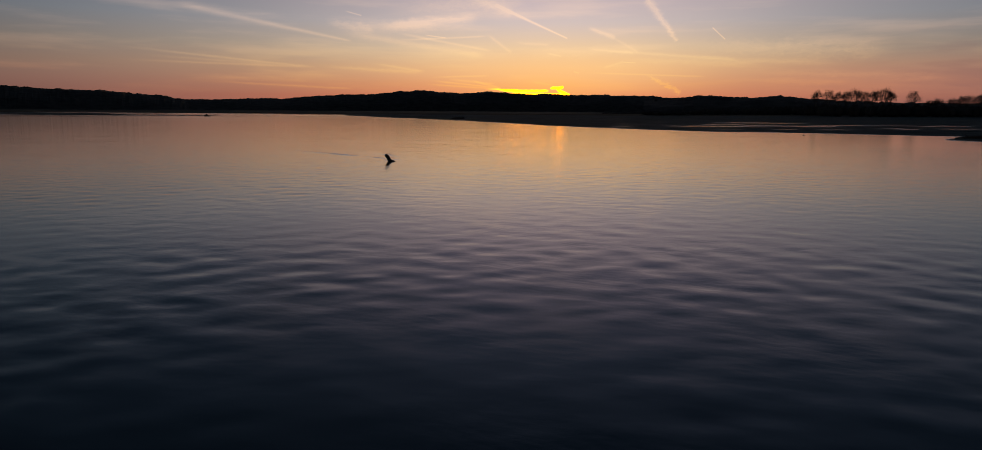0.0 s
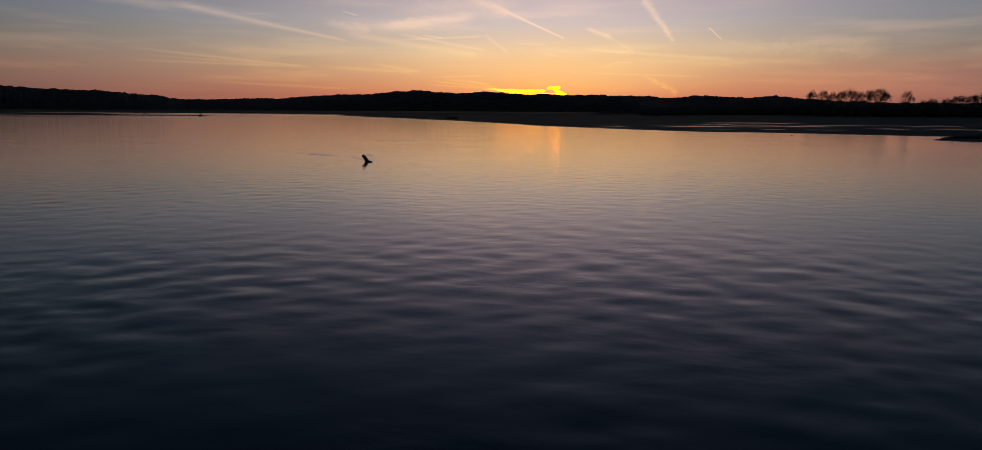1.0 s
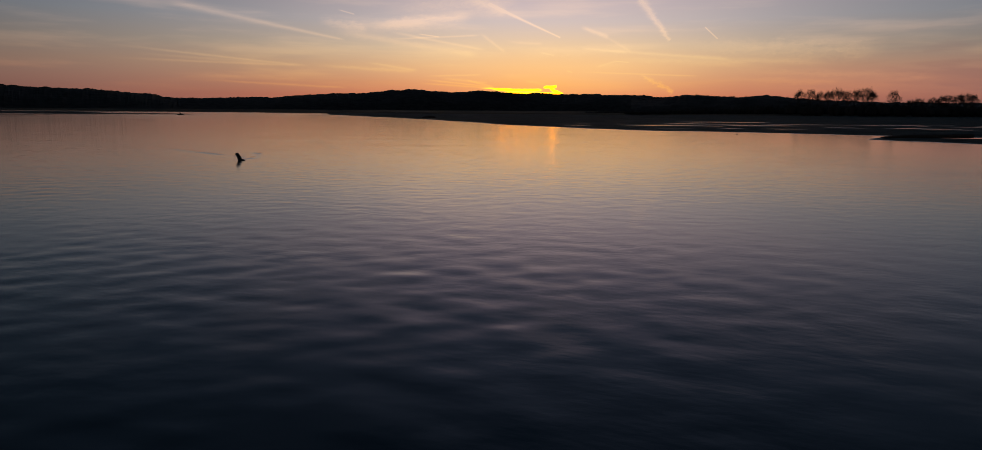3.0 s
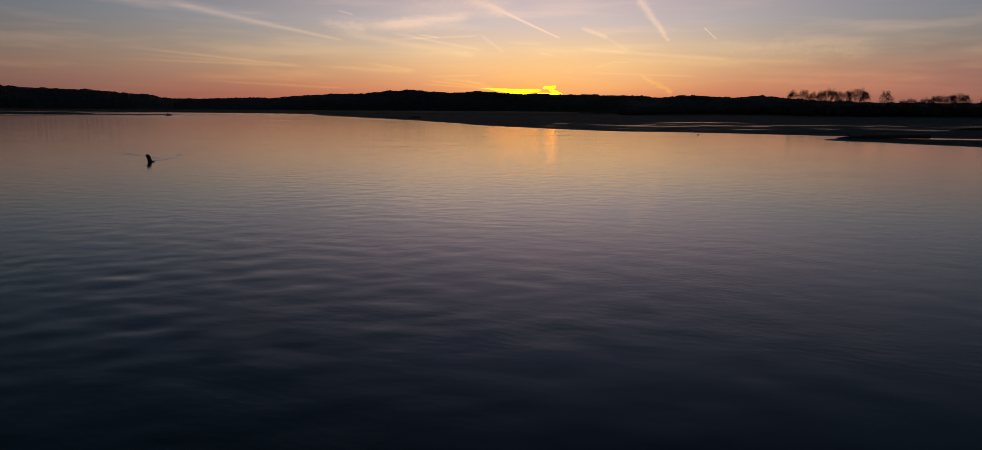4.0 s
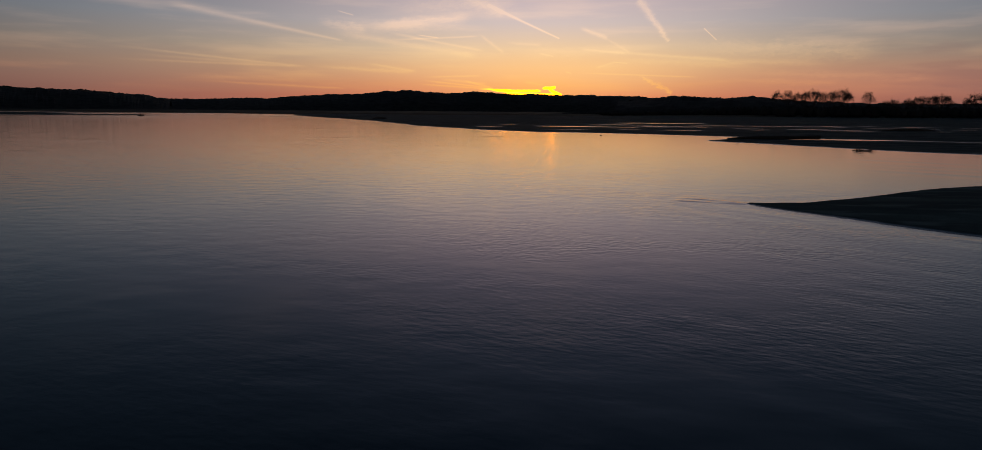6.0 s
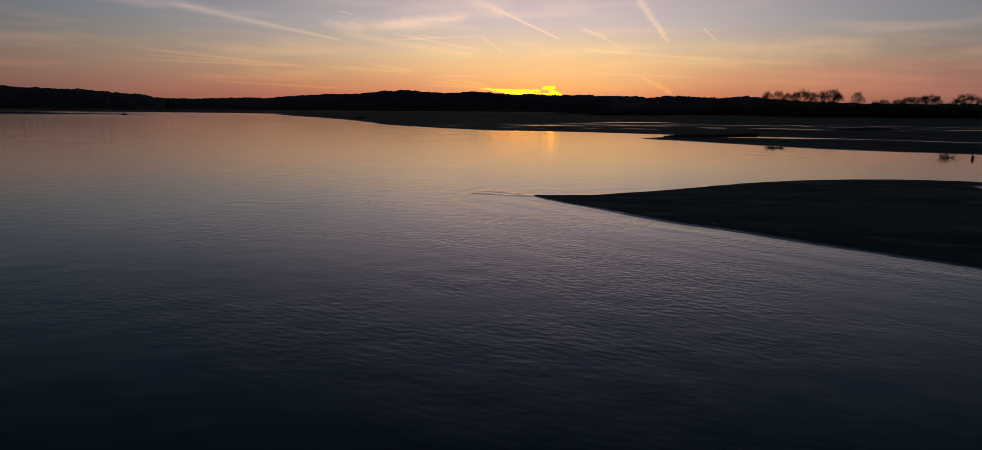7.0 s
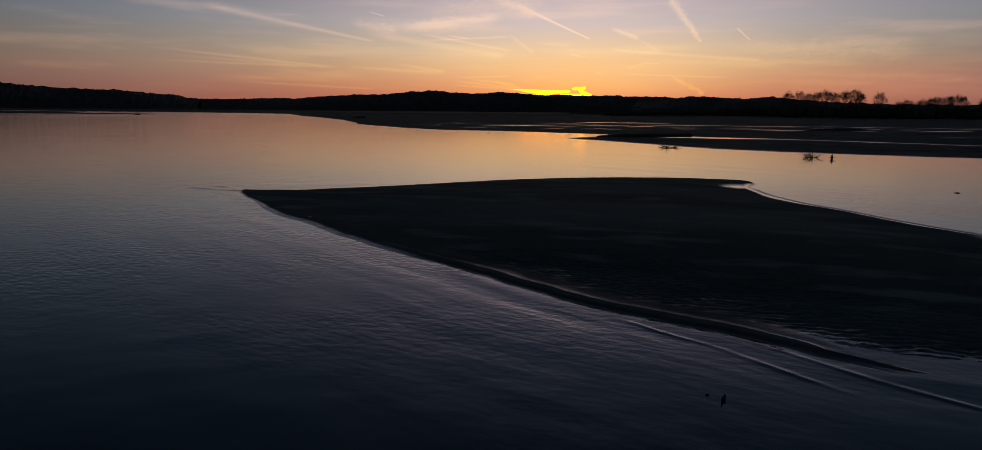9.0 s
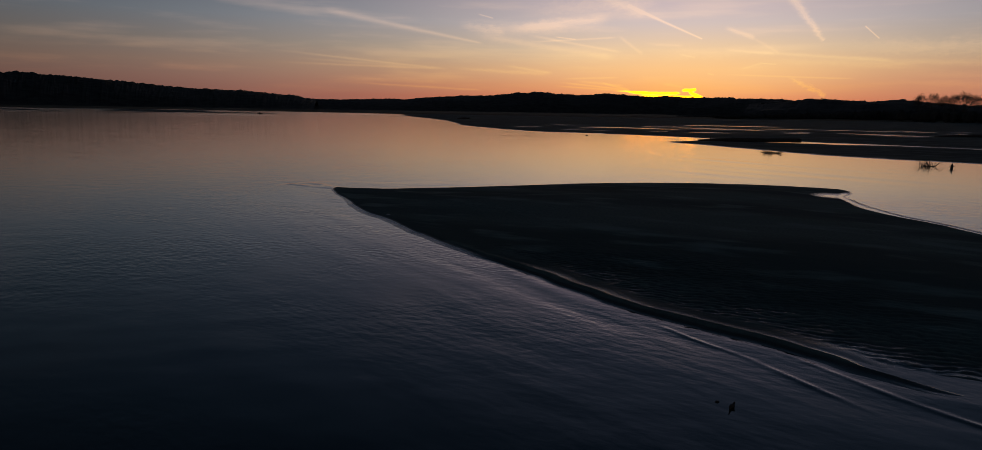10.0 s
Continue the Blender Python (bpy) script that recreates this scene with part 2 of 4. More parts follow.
class Mat:
    """A node material with a Principled shader and short calls for its nodes."""

    def __init__(self, name, **values):
        self.m = bpy.data.materials.new(name)
        self.m.use_nodes = True
        self.n, self.l = self.m.node_tree.nodes, self.m.node_tree.links
        self.p = self.n["Principled BSDF"]
        self.set(**values)
        self.geo = self.n.new("ShaderNodeNewGeometry")
        s = self.n.new("ShaderNodeSeparateXYZ")
        self.l.new(self.geo.outputs["Position"], s.inputs[0])
        self.x, self.y, self.z = s.outputs

    def set(self, **values):
        for key, v in values.items():
            s = self.p.inputs[key.replace("_", " ")]
            if hasattr(v, "is_linked"):
                self.l.new(v, s)
            else:
                s.default_value = v

    def math(self, op, a, b=None, c=None, clamp=False):
        n = self.n.new("ShaderNodeMath")
        n.operation, n.use_clamp = op, clamp
        for i, v in enumerate((a, b, c)):
            if v is None:
                continue
            if isinstance(v, (int, float)):
                n.inputs[i].default_value = v
            else:
                self.l.new(v, n.inputs[i])
        return n.outputs[0]

    def range(self, v, a, b, c=0.0, d=1.0, smooth=True):
        n = self.n.new("ShaderNodeMapRange")
        n.interpolation_type = "SMOOTHSTEP" if smooth else "LINEAR"
        self.l.new(v, n.inputs["Value"])
        for key, val in (("From Min", a), ("From Max", b), ("To Min", c), ("To Max", d)):
            n.inputs[key].default_value = val
        return n.outputs[0]

    def noise(self, scale, detail=3.0, stretch=(1, 1, 1), turn=0.0, rough=0.5, warp=0.0):
        m = self.n.new("ShaderNodeMapping")
        m.vector_type = "POINT"
        m.inputs["Rotation"].default_value = (0, 0, radians(turn))
        m.inputs["Scale"].default_value = stretch
        if turn:
            r = self.n.new("ShaderNodeVectorRotate")
            r.rotation_type = "Z_AXIS"
            r.inputs["Angle"].default_value = radians(turn)
            self.l.new(self.geo.outputs["Position"], r.inputs["Vector"])
            m.inputs["Rotation"].default_value = (0, 0, 0)
            self.l.new(r.outputs[0], m.inputs[0])
        else:
            self.l.new(self.geo.outputs["Position"], m.inputs[0])
        t = self.n.new("ShaderNodeTexNoise")
        t.inputs["Scale"].default_value, t.inputs["Detail"].default_value, t.inputs["Roughness"].default_value = scale, detail, rough
        t.inputs["Distortion"].default_value = warp
        self.l.new(m.outputs[0], t.inputs["Vector"])
        return t.outputs[0]

    def ramp(self, v, *rows):
        n = self.n.new("ShaderNodeValToRGB")
        while len(n.color_ramp.elements) < len(rows):
            n.color_ramp.elements.new(0.5)
        for e, (p, c) in zip(n.color_ramp.elements, rows):
            e.position, e.color = p, (*c, 1)
        self.l.new(v, n.inputs[0])
        return n.outputs[0]

    def mix(self, f, a, b, mode="MIX"):
        n = self.n.new("ShaderNodeMix")
        n.data_type, n.blend_type = "RGBA", mode
        for s, v in ((n.inputs[0], f), (n.inputs[6], a), (n.inputs[7], b)):
            if isinstance(v, (int, float)):
                s.default_value = v
            elif isinstance(v, tuple):
                s.default_value = (*v, 1)
            else:
                self.l.new(v, s)
        return n.outputs[2]

    def bump(self, height, distance, strength=1.0, normal=None):
        n = self.n.new("ShaderNodeBump")
        n.inputs["Distance"].default_value = distance
        if isinstance(strength, (int, float)):
            n.inputs["Strength"].default_value = strength
        else:
            self.l.new(strength, n.inputs["Strength"])
        self.l.new(height, n.inputs["Height"])
        if normal is not None:
            self.l.new(normal, n.inputs["Normal"])
        return n.outputs[0]


def water_material():
    a = Mat("river_water", IOR=1.33, Roughness=0.03)
    silt = a.noise(0.02, 4, (1, 2, 1))
    a.set(Base_Color=a.ramp(silt, (0.3, (0.003, 0.013, 0.015)), (0.7, (0.005, 0.017, 0.019))))
    # wind ripples gather in patches off the sandbar; the backwater behind it lies still
    patch = a.range(a.noise(0.13, 3, (1, 1.7, 1), 18), 0.38, 0.60, 0.25, 1.0)
    still = a.math("SUBTRACT", 1.0, a.math("MULTIPLY", 0.8, a.math("MULTIPLY", a.range(a.x, 42.0, 60.0), a.range(a.y, 31.0, 42.0))))
    reach = a.math("MULTIPLY", still, a.range(a.y, 14.0, 110.0, 0.6, 0.15))
    east = a.math("MULTIPLY", a.range(a.x, 26.0, 50.0), a.range(a.y, 8.5, 13.0, 0.15, 1.0))
    chop = a.noise(1.5, 2, (0.6, 1.0, 1), 8)
    fine = a.noise(5.8, 2, (0.6, 1.0, 1), 30, 0.4)
    s_fine = a.math("MULTIPLY", reach, a.math("MULTIPLY", patch, a.math("ADD", 0.2, a.math("MULTIPLY", east, 0.52))))
    wind = a.math("MULTIPLY", a.range(a.y, 16.0, 45.0, 0.09, 0.44), a.range(a.y, 55.0, 220.0, 1.0, 0.25))
    nrm = a.bump(chop, 0.045, a.math("MULTIPLY", a.math("MULTIPLY", wind, still), a.range(a.x, 14.0, 45.0, 1.0, 0.75)))
    nrm = a.bump(fine, 0.022, s_fine, nrm)
    far = a.math("MULTIPLY", still, a.range(a.y, 30.0, 120.0))
    nrm = a.bump(a.noise(0.45, 3, (0.3, 1.0, 1), 4), 0.04, a.math("MULTIPLY", far, 0.55), nrm)
    nrm = a.bump(a.noise(0.1, 4, (0.3, 1.0, 1), 3), 0.12, a.math("MULTIPLY", far, 0.6), nrm)
    slick = a.math("MULTIPLY", a.range(a.y, 150.0, 500.0), a.range(a.noise(0.01, 4, (1, 3.5, 1)), 0.4, 0.6, -0.03, 0.05))
    a.set(Normal=nrm, Roughness=a.math("ADD", a.range(a.y, 8.0, 140.0, 0.085, 0.10), slick))
    return a.m


def sand_material(name, dry, wet, wet_top=0.10, grain_scale=9.0):
    """Sand with a film of water where it lies at the river's level, dark and damp above that, matt higher up."""
    a = Mat(name)
    drift = a.noise(0.35, 5, (1, 1.5, 1))
    level = a.math("ADD", a.z, a.math("MULTIPLY", a.math("SUBTRACT", drift, 0.5), 0.03))
    damp = a.range(level, 0.02, wet_top, 1.0, 0.0)
    film = a.range(level, 0.004, 0.03, 1.0, 0.0)
    grain = a.noise(grain_scale, 6, (1, 1, 1), 0, 0.65)
    tone = a.mix(a.range(grain, 0.3, 0.7), tuple(c * 0.8 for c in dry), tuple(c * 1.15 for c in dry))
    tone = a.mix(a.range(a.noise(0.10, 5, (0.5, 1.6, 1), 8), 0.42, 0.6), tone, tuple(c * 0.6 for c in dry))
    tone = a.mix(a.range(a.noise(0.5, 4, (0.6, 1.5, 1), 15), 0.5, 0.7), tone, tuple(c * 1.35 for c in dry))
    rough = a.math("SUBTRACT", a.range(damp, 0.35, 1.0, 0.92, 0.42), a.math("MULTIPLY", film, 0.2))
    a.set(Base_Color=a.mix(damp, tone, wet), Roughness=rough, IOR=1.36, Specular_IOR_Level=a.math("ADD", a.range(damp, 0.3, 1.0, 0.015, 0.14), a.math("MULTIPLY", film, 0.36)))
    dry_part = a.math("SUBTRACT", 1.0, a.math("MULTIPLY", film, 0.9))
    a.set(Normal=a.bump(grain, 0.02, a.math("MULTIPLY", dry_part, 0.4), a.bump(a.noise(1.6, 4, (1, 2.2, 1), 20), 0.05, a.math("MULTIPLY", dry_part, 0.25))))
    return a.m


def wood_material(name, dark, pale, scale=6.0):
    a = Mat(name, Roughness=0.85)
    grain = a.noise(scale, 6, (1, 1, 0.25))
    a.set(Base_Color=a.ramp(grain, (0.3, dark), (0.7, pale)), Normal=a.bump(grain, 0.03, 0.7))
    return a.m


def woods_material(name, dark, pale, scale):
    a = Mat(name, Roughness=1.0, Specular_IOR_Level=0.1)
    crowns = a.noise(scale, 5)
    a.set(Base_Color=a.ramp(crowns, (0.35, dark), (0.65, pale)))
    return a.m


WATER = water_material()
SAND = sand_material("river_sand", (0.150, 0.192, 0.175), (0.065, 0.078, 0.076), 0.06)
FLAT = sand_material("silty_sand", (0.115, 0.140, 0.130), (0.065, 0.078, 0.076), 0.06, 3.0)
EARTH = woods_material("bank_earth", (0.05, 0.045, 0.03), (0.09, 0.08, 0.05), 0.05)
WOODS = woods_material("bare_woods", (0.04, 0.038, 0.034), (0.075, 0.07, 0.06), 0.03)
BARK = wood_material("cottonwood_bark", (0.05, 0.043, 0.036), (0.11, 0.095, 0.08), 0.8)
DRIFT = wood_material("wet_driftwood", (0.03, 0.025, 0.02), (0.09, 0.075, 0.06))
STONE = wood_material("wet_stone", (0.04, 0.04, 0.04), (0.1, 0.1, 0.095))

# ---------------------------------------------------------------- helpers for shapes


def vnoise(x, y, seed=0):
    """Smooth value noise in the range -1 to 1, for arrays."""
    xi, yi = np.floor(x), np.floor(y)
    fx, fy = x - xi, y - yi
    fx, fy = fx * fx * (3 - 2 * fx), fy * fy * (3 - 2 * fy)

    def h(i, j):
        v = np.sin(i * 127.1 + j * 311.7 + seed * 74.7) * 43758.5453
        return 2 * (v - np.floor(v)) - 1

    a = h(xi, yi) * (1 - fx) + h(xi + 1, yi) * fx
    b = h(xi, yi + 1) * (1 - fx) + h(xi + 1, yi + 1) * fx
    return a * (1 - fy) + b * fy


def fbm(x, y, octaves=4, seed=0):
    total = np.zeros_like(x)
    for k in range(octaves):
        total += vnoise(x * 2 ** k, y * 2 ** k, seed + k) * 0.5 ** k
    return total


def axis(*spans):
    """Grid lines: each span is (from, to, step at its start, step at its end)."""
    out = [spans[0][0]]
    for a, b, s0, s1 in spans:
        v = out[-1]
        while v < b - 1e-6:
            v += s0 + (s1 - s0) * (v - a) / (b - a)
            out.append(min(v, b))
    return np.array(out)


def smooth(a, b, v):
    t = np.clip((v - a) / (b - a), 0, 1)
    return t * t * (3 - 2 * t)


def grid_mesh(name, xs, ys, height, material, keep=None):
    """A sheet over the grid lines xs, ys, with z from height(x, y)."""
    gx, gy = np.meshgrid(xs, ys)
    gz = height(gx, gy)
    nx, ny = len(xs), len(ys)
    idx = np.arange(nx * ny).reshape(ny, nx)
    quads = np.stack([idx[:-1, :-1], idx[:-1, 1:], idx[1:, 1:], idx[1:, :-1]], -1).reshape(-1, 4)
    if keep is not None:
        ok = (gz > keep).ravel()
        quads = quads[ok[quads].any(1)]
        used = np.unique(quads)
        back = np.full(nx * ny, -1)
        back[used] = np.arange(len(used))
        quads = back[quads]
        co = np.stack([gx.ravel(), gy.ravel(), gz.ravel()], 1)[used]
    else:
        co = np.stack([gx.ravel(), gy.ravel(), gz.ravel()], 1)
    me = bpy.data.meshes.new(name)
    me.vertices.add(len(co))
    me.vertices.foreach_set("co", co.astype(np.float32).ravel())
    me.loops.add(len(quads) * 4)
    me.loops.foreach_set("vertex_index", quads.astype(np.int32).ravel())
    me.polygons.add(len(quads))
    me.polygons.foreach_set("loop_start", np.arange(0, len(quads) * 4, 4, dtype=np.int32))
    me.polygons.foreach_set("use_smooth", np.ones(len(quads), dtype=bool))
    me.update(calc_edges=True)
    me.validate()
    me.materials.append(material)
    return new(name, me)


def curve_through(points, closed=True, steps=6):
    """Catmull-Rom line through points."""
    p, n, out = [np.array(q, float) for q in points], len(points), []
    for i in range(n if closed else n - 1):
        g = (lambda k: p[k % n]) if closed else (lambda k: p[min(max(k, 0), n - 1)])
        a, b, c, d = g(i - 1), g(i), g(i + 1), g(i + 2)
        for k in range(steps):
            t = k / steps
            out.append(0.5 * (2 * b + (c - a) * t + (2 * a - 5 * b + 4 * c - d) * t * t + (3 * b - a - 3 * c + d) * t ** 3))
    if not closed:
        out.append(p[-1])
    return np.array(out)


def line_distance(x, y, line, closed=False):
    """Distance to a line, and for a closed one its inside as a positive distance."""
    best = np.full(x.shape, 1e9)
    inside = np.zeros(x.shape, bool)
    n = len(line)
    for i in range(n if closed else n - 1):
        ax, ay = line[i]
        bx, by = line[(i + 1) % n]
        ex, ey = bx - ax, by - ay
        t = np.clip(((x - ax) * ex + (y - ay) * ey) / max(ex * ex + ey * ey, 1e-9), 0, 1)
        best = np.minimum(best, (x - ax - t * ex) ** 2 + (y - ay - t * ey) ** 2)
        if closed:
            crosses = (ay > y) != (by > y)
            inside ^= crosses & (x < ex * (y - ay) / (ey if abs(ey) > 1e-9 else 1e-9) + ax)
    best = np.sqrt(best)
    return np.where(inside, best, -best) if closed else best


def tube(bm, points, radii, sides=6, seed=0, rough=0.0, cap=True):
    """A tapered, slightly uneven limb along points."""
    rnd = random.Random(seed)
    rings, n = [], len(points)
    for i, (p, r) in enumerate(zip(points, radii)):
        p = Vector(p)
        way = (Vector(points[min(i + 1, n - 1)]) - Vector(points[max(i - 1, 0)])).normalized()
        u = way.orthogonal().normalized() if i == 0 else (u - way * u.dot(way)).normalized()
        v = way.cross(u)
        rings.append([bm.verts.new(p + (u * math.cos(k * math.tau / sides) + v * math.sin(k * math.tau / sides)) * r * (1 + rnd.uniform(-rough, rough))) for k in range(sides)])
    for a, b in zip(rings, rings[1:]):
        for k in range(sides):
            bm.faces.new((a[k], a[(k + 1) % sides], b[(k + 1) % sides], b[k]))
    if cap:
        bm.faces.new(rings[0][::-1])
        bm.faces.new(rings[-1])


def part(name, bm, material, parent=None, label="", flat=False):
    """One mesh object from a bmesh, under a thing or on its own."""
    bmesh.ops.recalc_face_normals(bm, faces=bm.faces)
    me = bpy.data.meshes.new(name)
    bm.to_mesh(me)
    bm.free()
    for f in me.polygons:
        f.use_smooth = not flat
    me.materials.append(material)
    ob = new(name, me)
    ob.parent = parent
    if label:
        tagged(ob, label)
    return ob


# ---------------------------------------------------------------- river bed, banks and water


def ground_height(x, y):
    shore = np.interp(x, [-1500, -700, -560, -450, -300, -200, -120, 150], [470, 620, 850, 800, 765, 690, 650, 640]) + 14 * vnoise(x / 120, x * 0, 3)
    shore = np.where(x > 150, 640 + 0.05 * np.abs(x - 600), shore)
    land = smooth(-10, 60, y - shore) + smooth(-160, -240, y)
    return -1.2 + 3.0 * np.clip(land, 0, 1) + 0.4 * fbm(x / 60, y / 60, 3, 5)


gx = axis((-4900, -1000, 130, 60), (-1000, 1000, 40, 40), (1000, 4900, 60, 130))
gy = axis((-4900, -300, 130, 60), (-300, 300, 60, 40), (300, 1000, 20, 20), (1000, 4900, 40, 130))
tagged(grid_mesh("ground", gx, gy, ground_height, EARTH), "dark earth of river bed and wooded banks", "ground", kind="structure")

# shore of the near sandbar
ISLAND = [(48.75, 32.8), (51.4, 28.4), (53.5, 25.3), (54.8, 23.8), (56.6, 21.5), (58.7, 19.1), (59.6, 18.2), (61.35, 16.5), (62.55, 15.1), (63.8, 13.75), (65.0, 12.8), (65.9, 12.2),
          (66.9, 11.4), (67.6, 10.6), (68.9, 9.95), (72.5, 9.2), (77, 9.4), (80.5, 12.5), (81, 17), (79, 21), (77.6, 24), (76.7, 26.5), (76.1, 28.7), (75.3, 31), (75.0, 33.6),
          (75.1, 37), (76.1, 40.6), (73.0, 41.9), (69.0, 42.0), (65.1, 41.1), (61.3, 39.3), (57.7, 36.9), (54.6, 34.9), (51.8, 33.4), (50.1, 33.1)]

# wave trains of the open river: wavelength, bearing, phase
rng = np.random.default_rng(7)
TRAINS = []
for k in range(56):
    length = 0.55 * (3.4 ** rng.random())
    TRAINS.append((length, 14 + rng.uniform(-78, 78), rng.uniform(0, math.tau), rng.uniform(0.6, 1.3)))

# smooth tongues of shallow water that curl off the bar
CREST_A = curve_through([(60.0, 17.9), (61.1, 16.1), (62.4, 14.3), (63.6, 12.9), (64.4, 11.7), (65.0, 10.6)], False)
CREST_B = curve_through([(64.0, 13.1), (65.0, 11.9), (65.7, 11.2), (66.2, 10.5), (66.7, 9.8), (67.3, 9.0)], False)
CREST_C = curve_through([(66.2, 11.8), (67.05, 10.7), (67.6, 9.95), (68.3, 9.2), (69.3, 8.2)], False)
WAKE = [curve_through([(-7.5, 57.0), (-9.2, 60.4), (-13.4, 64.5), (-19.1, 70.1), (-24.5, 74.0)], False),
        curve_through([(-7.4, 57.0), (-7.2, 59.0), (-8.0, 62.5), (-9.5, 66.0)], False)]


def water_height(x, y):
    z = np.zeros_like(x)
    open_water = 1 - 0.8 * smooth(8, 32, x + 0.25 * y)
    fade = (1 - smooth(30, 130, y)) * smooth(-60, -5, y) * smooth(-60, -30, x) * (1 - smooth(100, 130, x))
    gust = 0.65 + 0.5 * fbm(x / 14, y / 9, 2, 11)
    for length, bearing, phase, a in TRAINS:
        k = math.tau / length
        c, s = math.sin(radians(bearing)), math.cos(radians(bearing))
        # short trains need a fine grid: they end where it widens
        reach = 1 - smooth(18 * length + 6, 40 * length + 12, y)
        z += a * (0.0005 + 0.0006 * min(length, 1.6)) * length * np.sin(k * (c * x + s * y) + phase + 0.8 * vnoise(x / 5, y / 5, phase)) * reach
    z *= open_water * fade * gust * (0.95 - 0.62 * smooth(8, 24, y))
    close = (x > 58) & (x < 72) & (y > 5) & (y < 18)
    for line, tall, wide in ((CREST_A, 0.010, 0.24), (CREST_B, 0.014, 0.055), (CREST_C, 0.013, 0.06)):
        d = np.full(x.shape, 9.0)
        d[close] = line_distance(x[close], y[close], line)
        ends = np.minimum(np.hypot(x - line[0][0], y - line[0][1]), np.hypot(x - line[-1][0], y - line[-1][1]))
        z += tall * np.exp(-(d / wide) ** 2) * smooth(0, 1.4, ends) * (0.7 + 0.5 * vnoise(x / 0.9, y / 0.9, 33))
    # sheets of current that slide along the near shore of the bar
    beside = (x > 40) & (x < 76) & (y > 3) & (y < 40)
    bx, by = x[beside], y[beside]
    off = -line_distance(bx, by, curve_through(ISLAND, True, 3), True)
    run = 0.6 * bx - 0.8 * by
    sheet = fbm(off / 0.9 + 0.03 * run, run / 9, 3, 61) * smooth(-0.5, 0.8, off) * np.exp(-np.maximum(off, 0) / 5.0)
    z[beside] += 0.012 * sheet * 0.8 * smooth(40, 47, bx) * (1 - smooth(70, 76, bx)) * (1 - smooth(34, 40, by)) * smooth(3, 6, by)
    # the level falls a little towards the shore, where the current is drawn along it
    z[beside] -= 0.018 * np.exp(-np.maximum(off, 0) / 2.2) * smooth(49, 53, bx) * (1 - smooth(67, 70, bx)) * (1 - smooth(27, 31, by)) * smooth(3, 6, by) * (off > -1)
    eddy = np.minimum(line_distance(bx, by, curve_through([(46.0, 33.9), (47.3, 33.4), (48.7, 32.9)], False)), line_distance(bx, by, curve_through([(46.6, 34.9), (47.5, 34.3), (48.4, 33.4)], False)))
    z[beside] += 0.025 * np.exp(-(eddy / 0.2) ** 2) * (0.7 + 0.6 * vnoise(bx / 0.5, by / 0.5, 83))
    astern = (x > -30) & (x < 0) & (y > 54) & (y < 80)
    for line in WAKE:
        d = np.full(x.shape, 99.0)
        d[astern] = line_distance(x[astern], y[astern], line)
        z += 0.055 * np.exp(-(d / 0.3) ** 2) * (1 - smooth(6, 24, np.hypot(x - line[0][0], y - line[0][1]))) * (0.45 + 1.0 * vnoise(x / 1.0, y / 1.0, 71))
    # long, low swells cross the backwater
    back = smooth(62, 72, x) * smooth(42, 50, y) * (1 - smooth(100, 125, y))
    for length, bearing, a in ((3.4, 40, 0.0026), (4.6, 44, 0.0034), (5.8, 36, 0.0034)):
        c, s = math.sin(radians(bearing)), math.cos(radians(bearing))
        z += back * a * np.sin(math.tau / length * (c * x + s * y) + 1.5 * vnoise(x / 16, y / 16, length)) * (0.7 + 0.5 * vnoise(x / 9, y / 9, 75))
    return z


wx = axis((-4900, -400, 300, 60), (-400, -40, 60, 0.3), (-40, -10, 0.3, 0.15), (-10, 59, 0.15, 0.15), (59, 70, 0.045, 0.045), (70, 110, 0.15, 0.4), (110, 500, 0.4, 60), (500, 4900, 60, 300))
wy = axis((-4900, -200, 400, 60), (-200, 4, 60, 0.15), (4, 8, 0.1, 0.1), (8, 15, 0.045, 0.045), (15, 40, 0.1, 0.25), (40, 75, 0.25, 0.4), (75, 400, 0.4, 30), (400, 4900, 30, 300))
tagged(grid_mesh("water", wx, wy, water_height, WATER), "calm dark river water with low ripples mirroring the sunset", "river", kind="structure")

# ---------------------------------------------------------------- sandbars
SPIT = [(70.0, 105.6), (73.5, 99), (77.7, 91.3), (80.4, 85.3), (82.9, 80.2), (86.8, 75.6), (91.9, 71.9), (97.2, 68.9), (106.2, 65.0), (125, 60.2), (160, 55.5), (215, 55), (240, 62),
        (215, 84), (160, 88), (127, 94), (116, 103), (107, 110), (100.5, 111.5), (96, 109), (91.5, 111), (84, 114), (77, 114), (73, 110.5)]
MAIN = [(-95, 500), (-18, 305), (8, 229), (16, 200), (32.5, 168), (45.3, 147), (57, 141), (69, 134.5), (78, 126), (88, 121), (97, 114), (106, 109), (116, 99), (127, 88.5), (160, 83), (215, 78),
        (330, 70), (600, 60), (1200, 40), (1240, 350), (1200, 660), (600, 700), (200, 690), (60, 760), (-20, 820), (-90, 700), (-120, 590)]
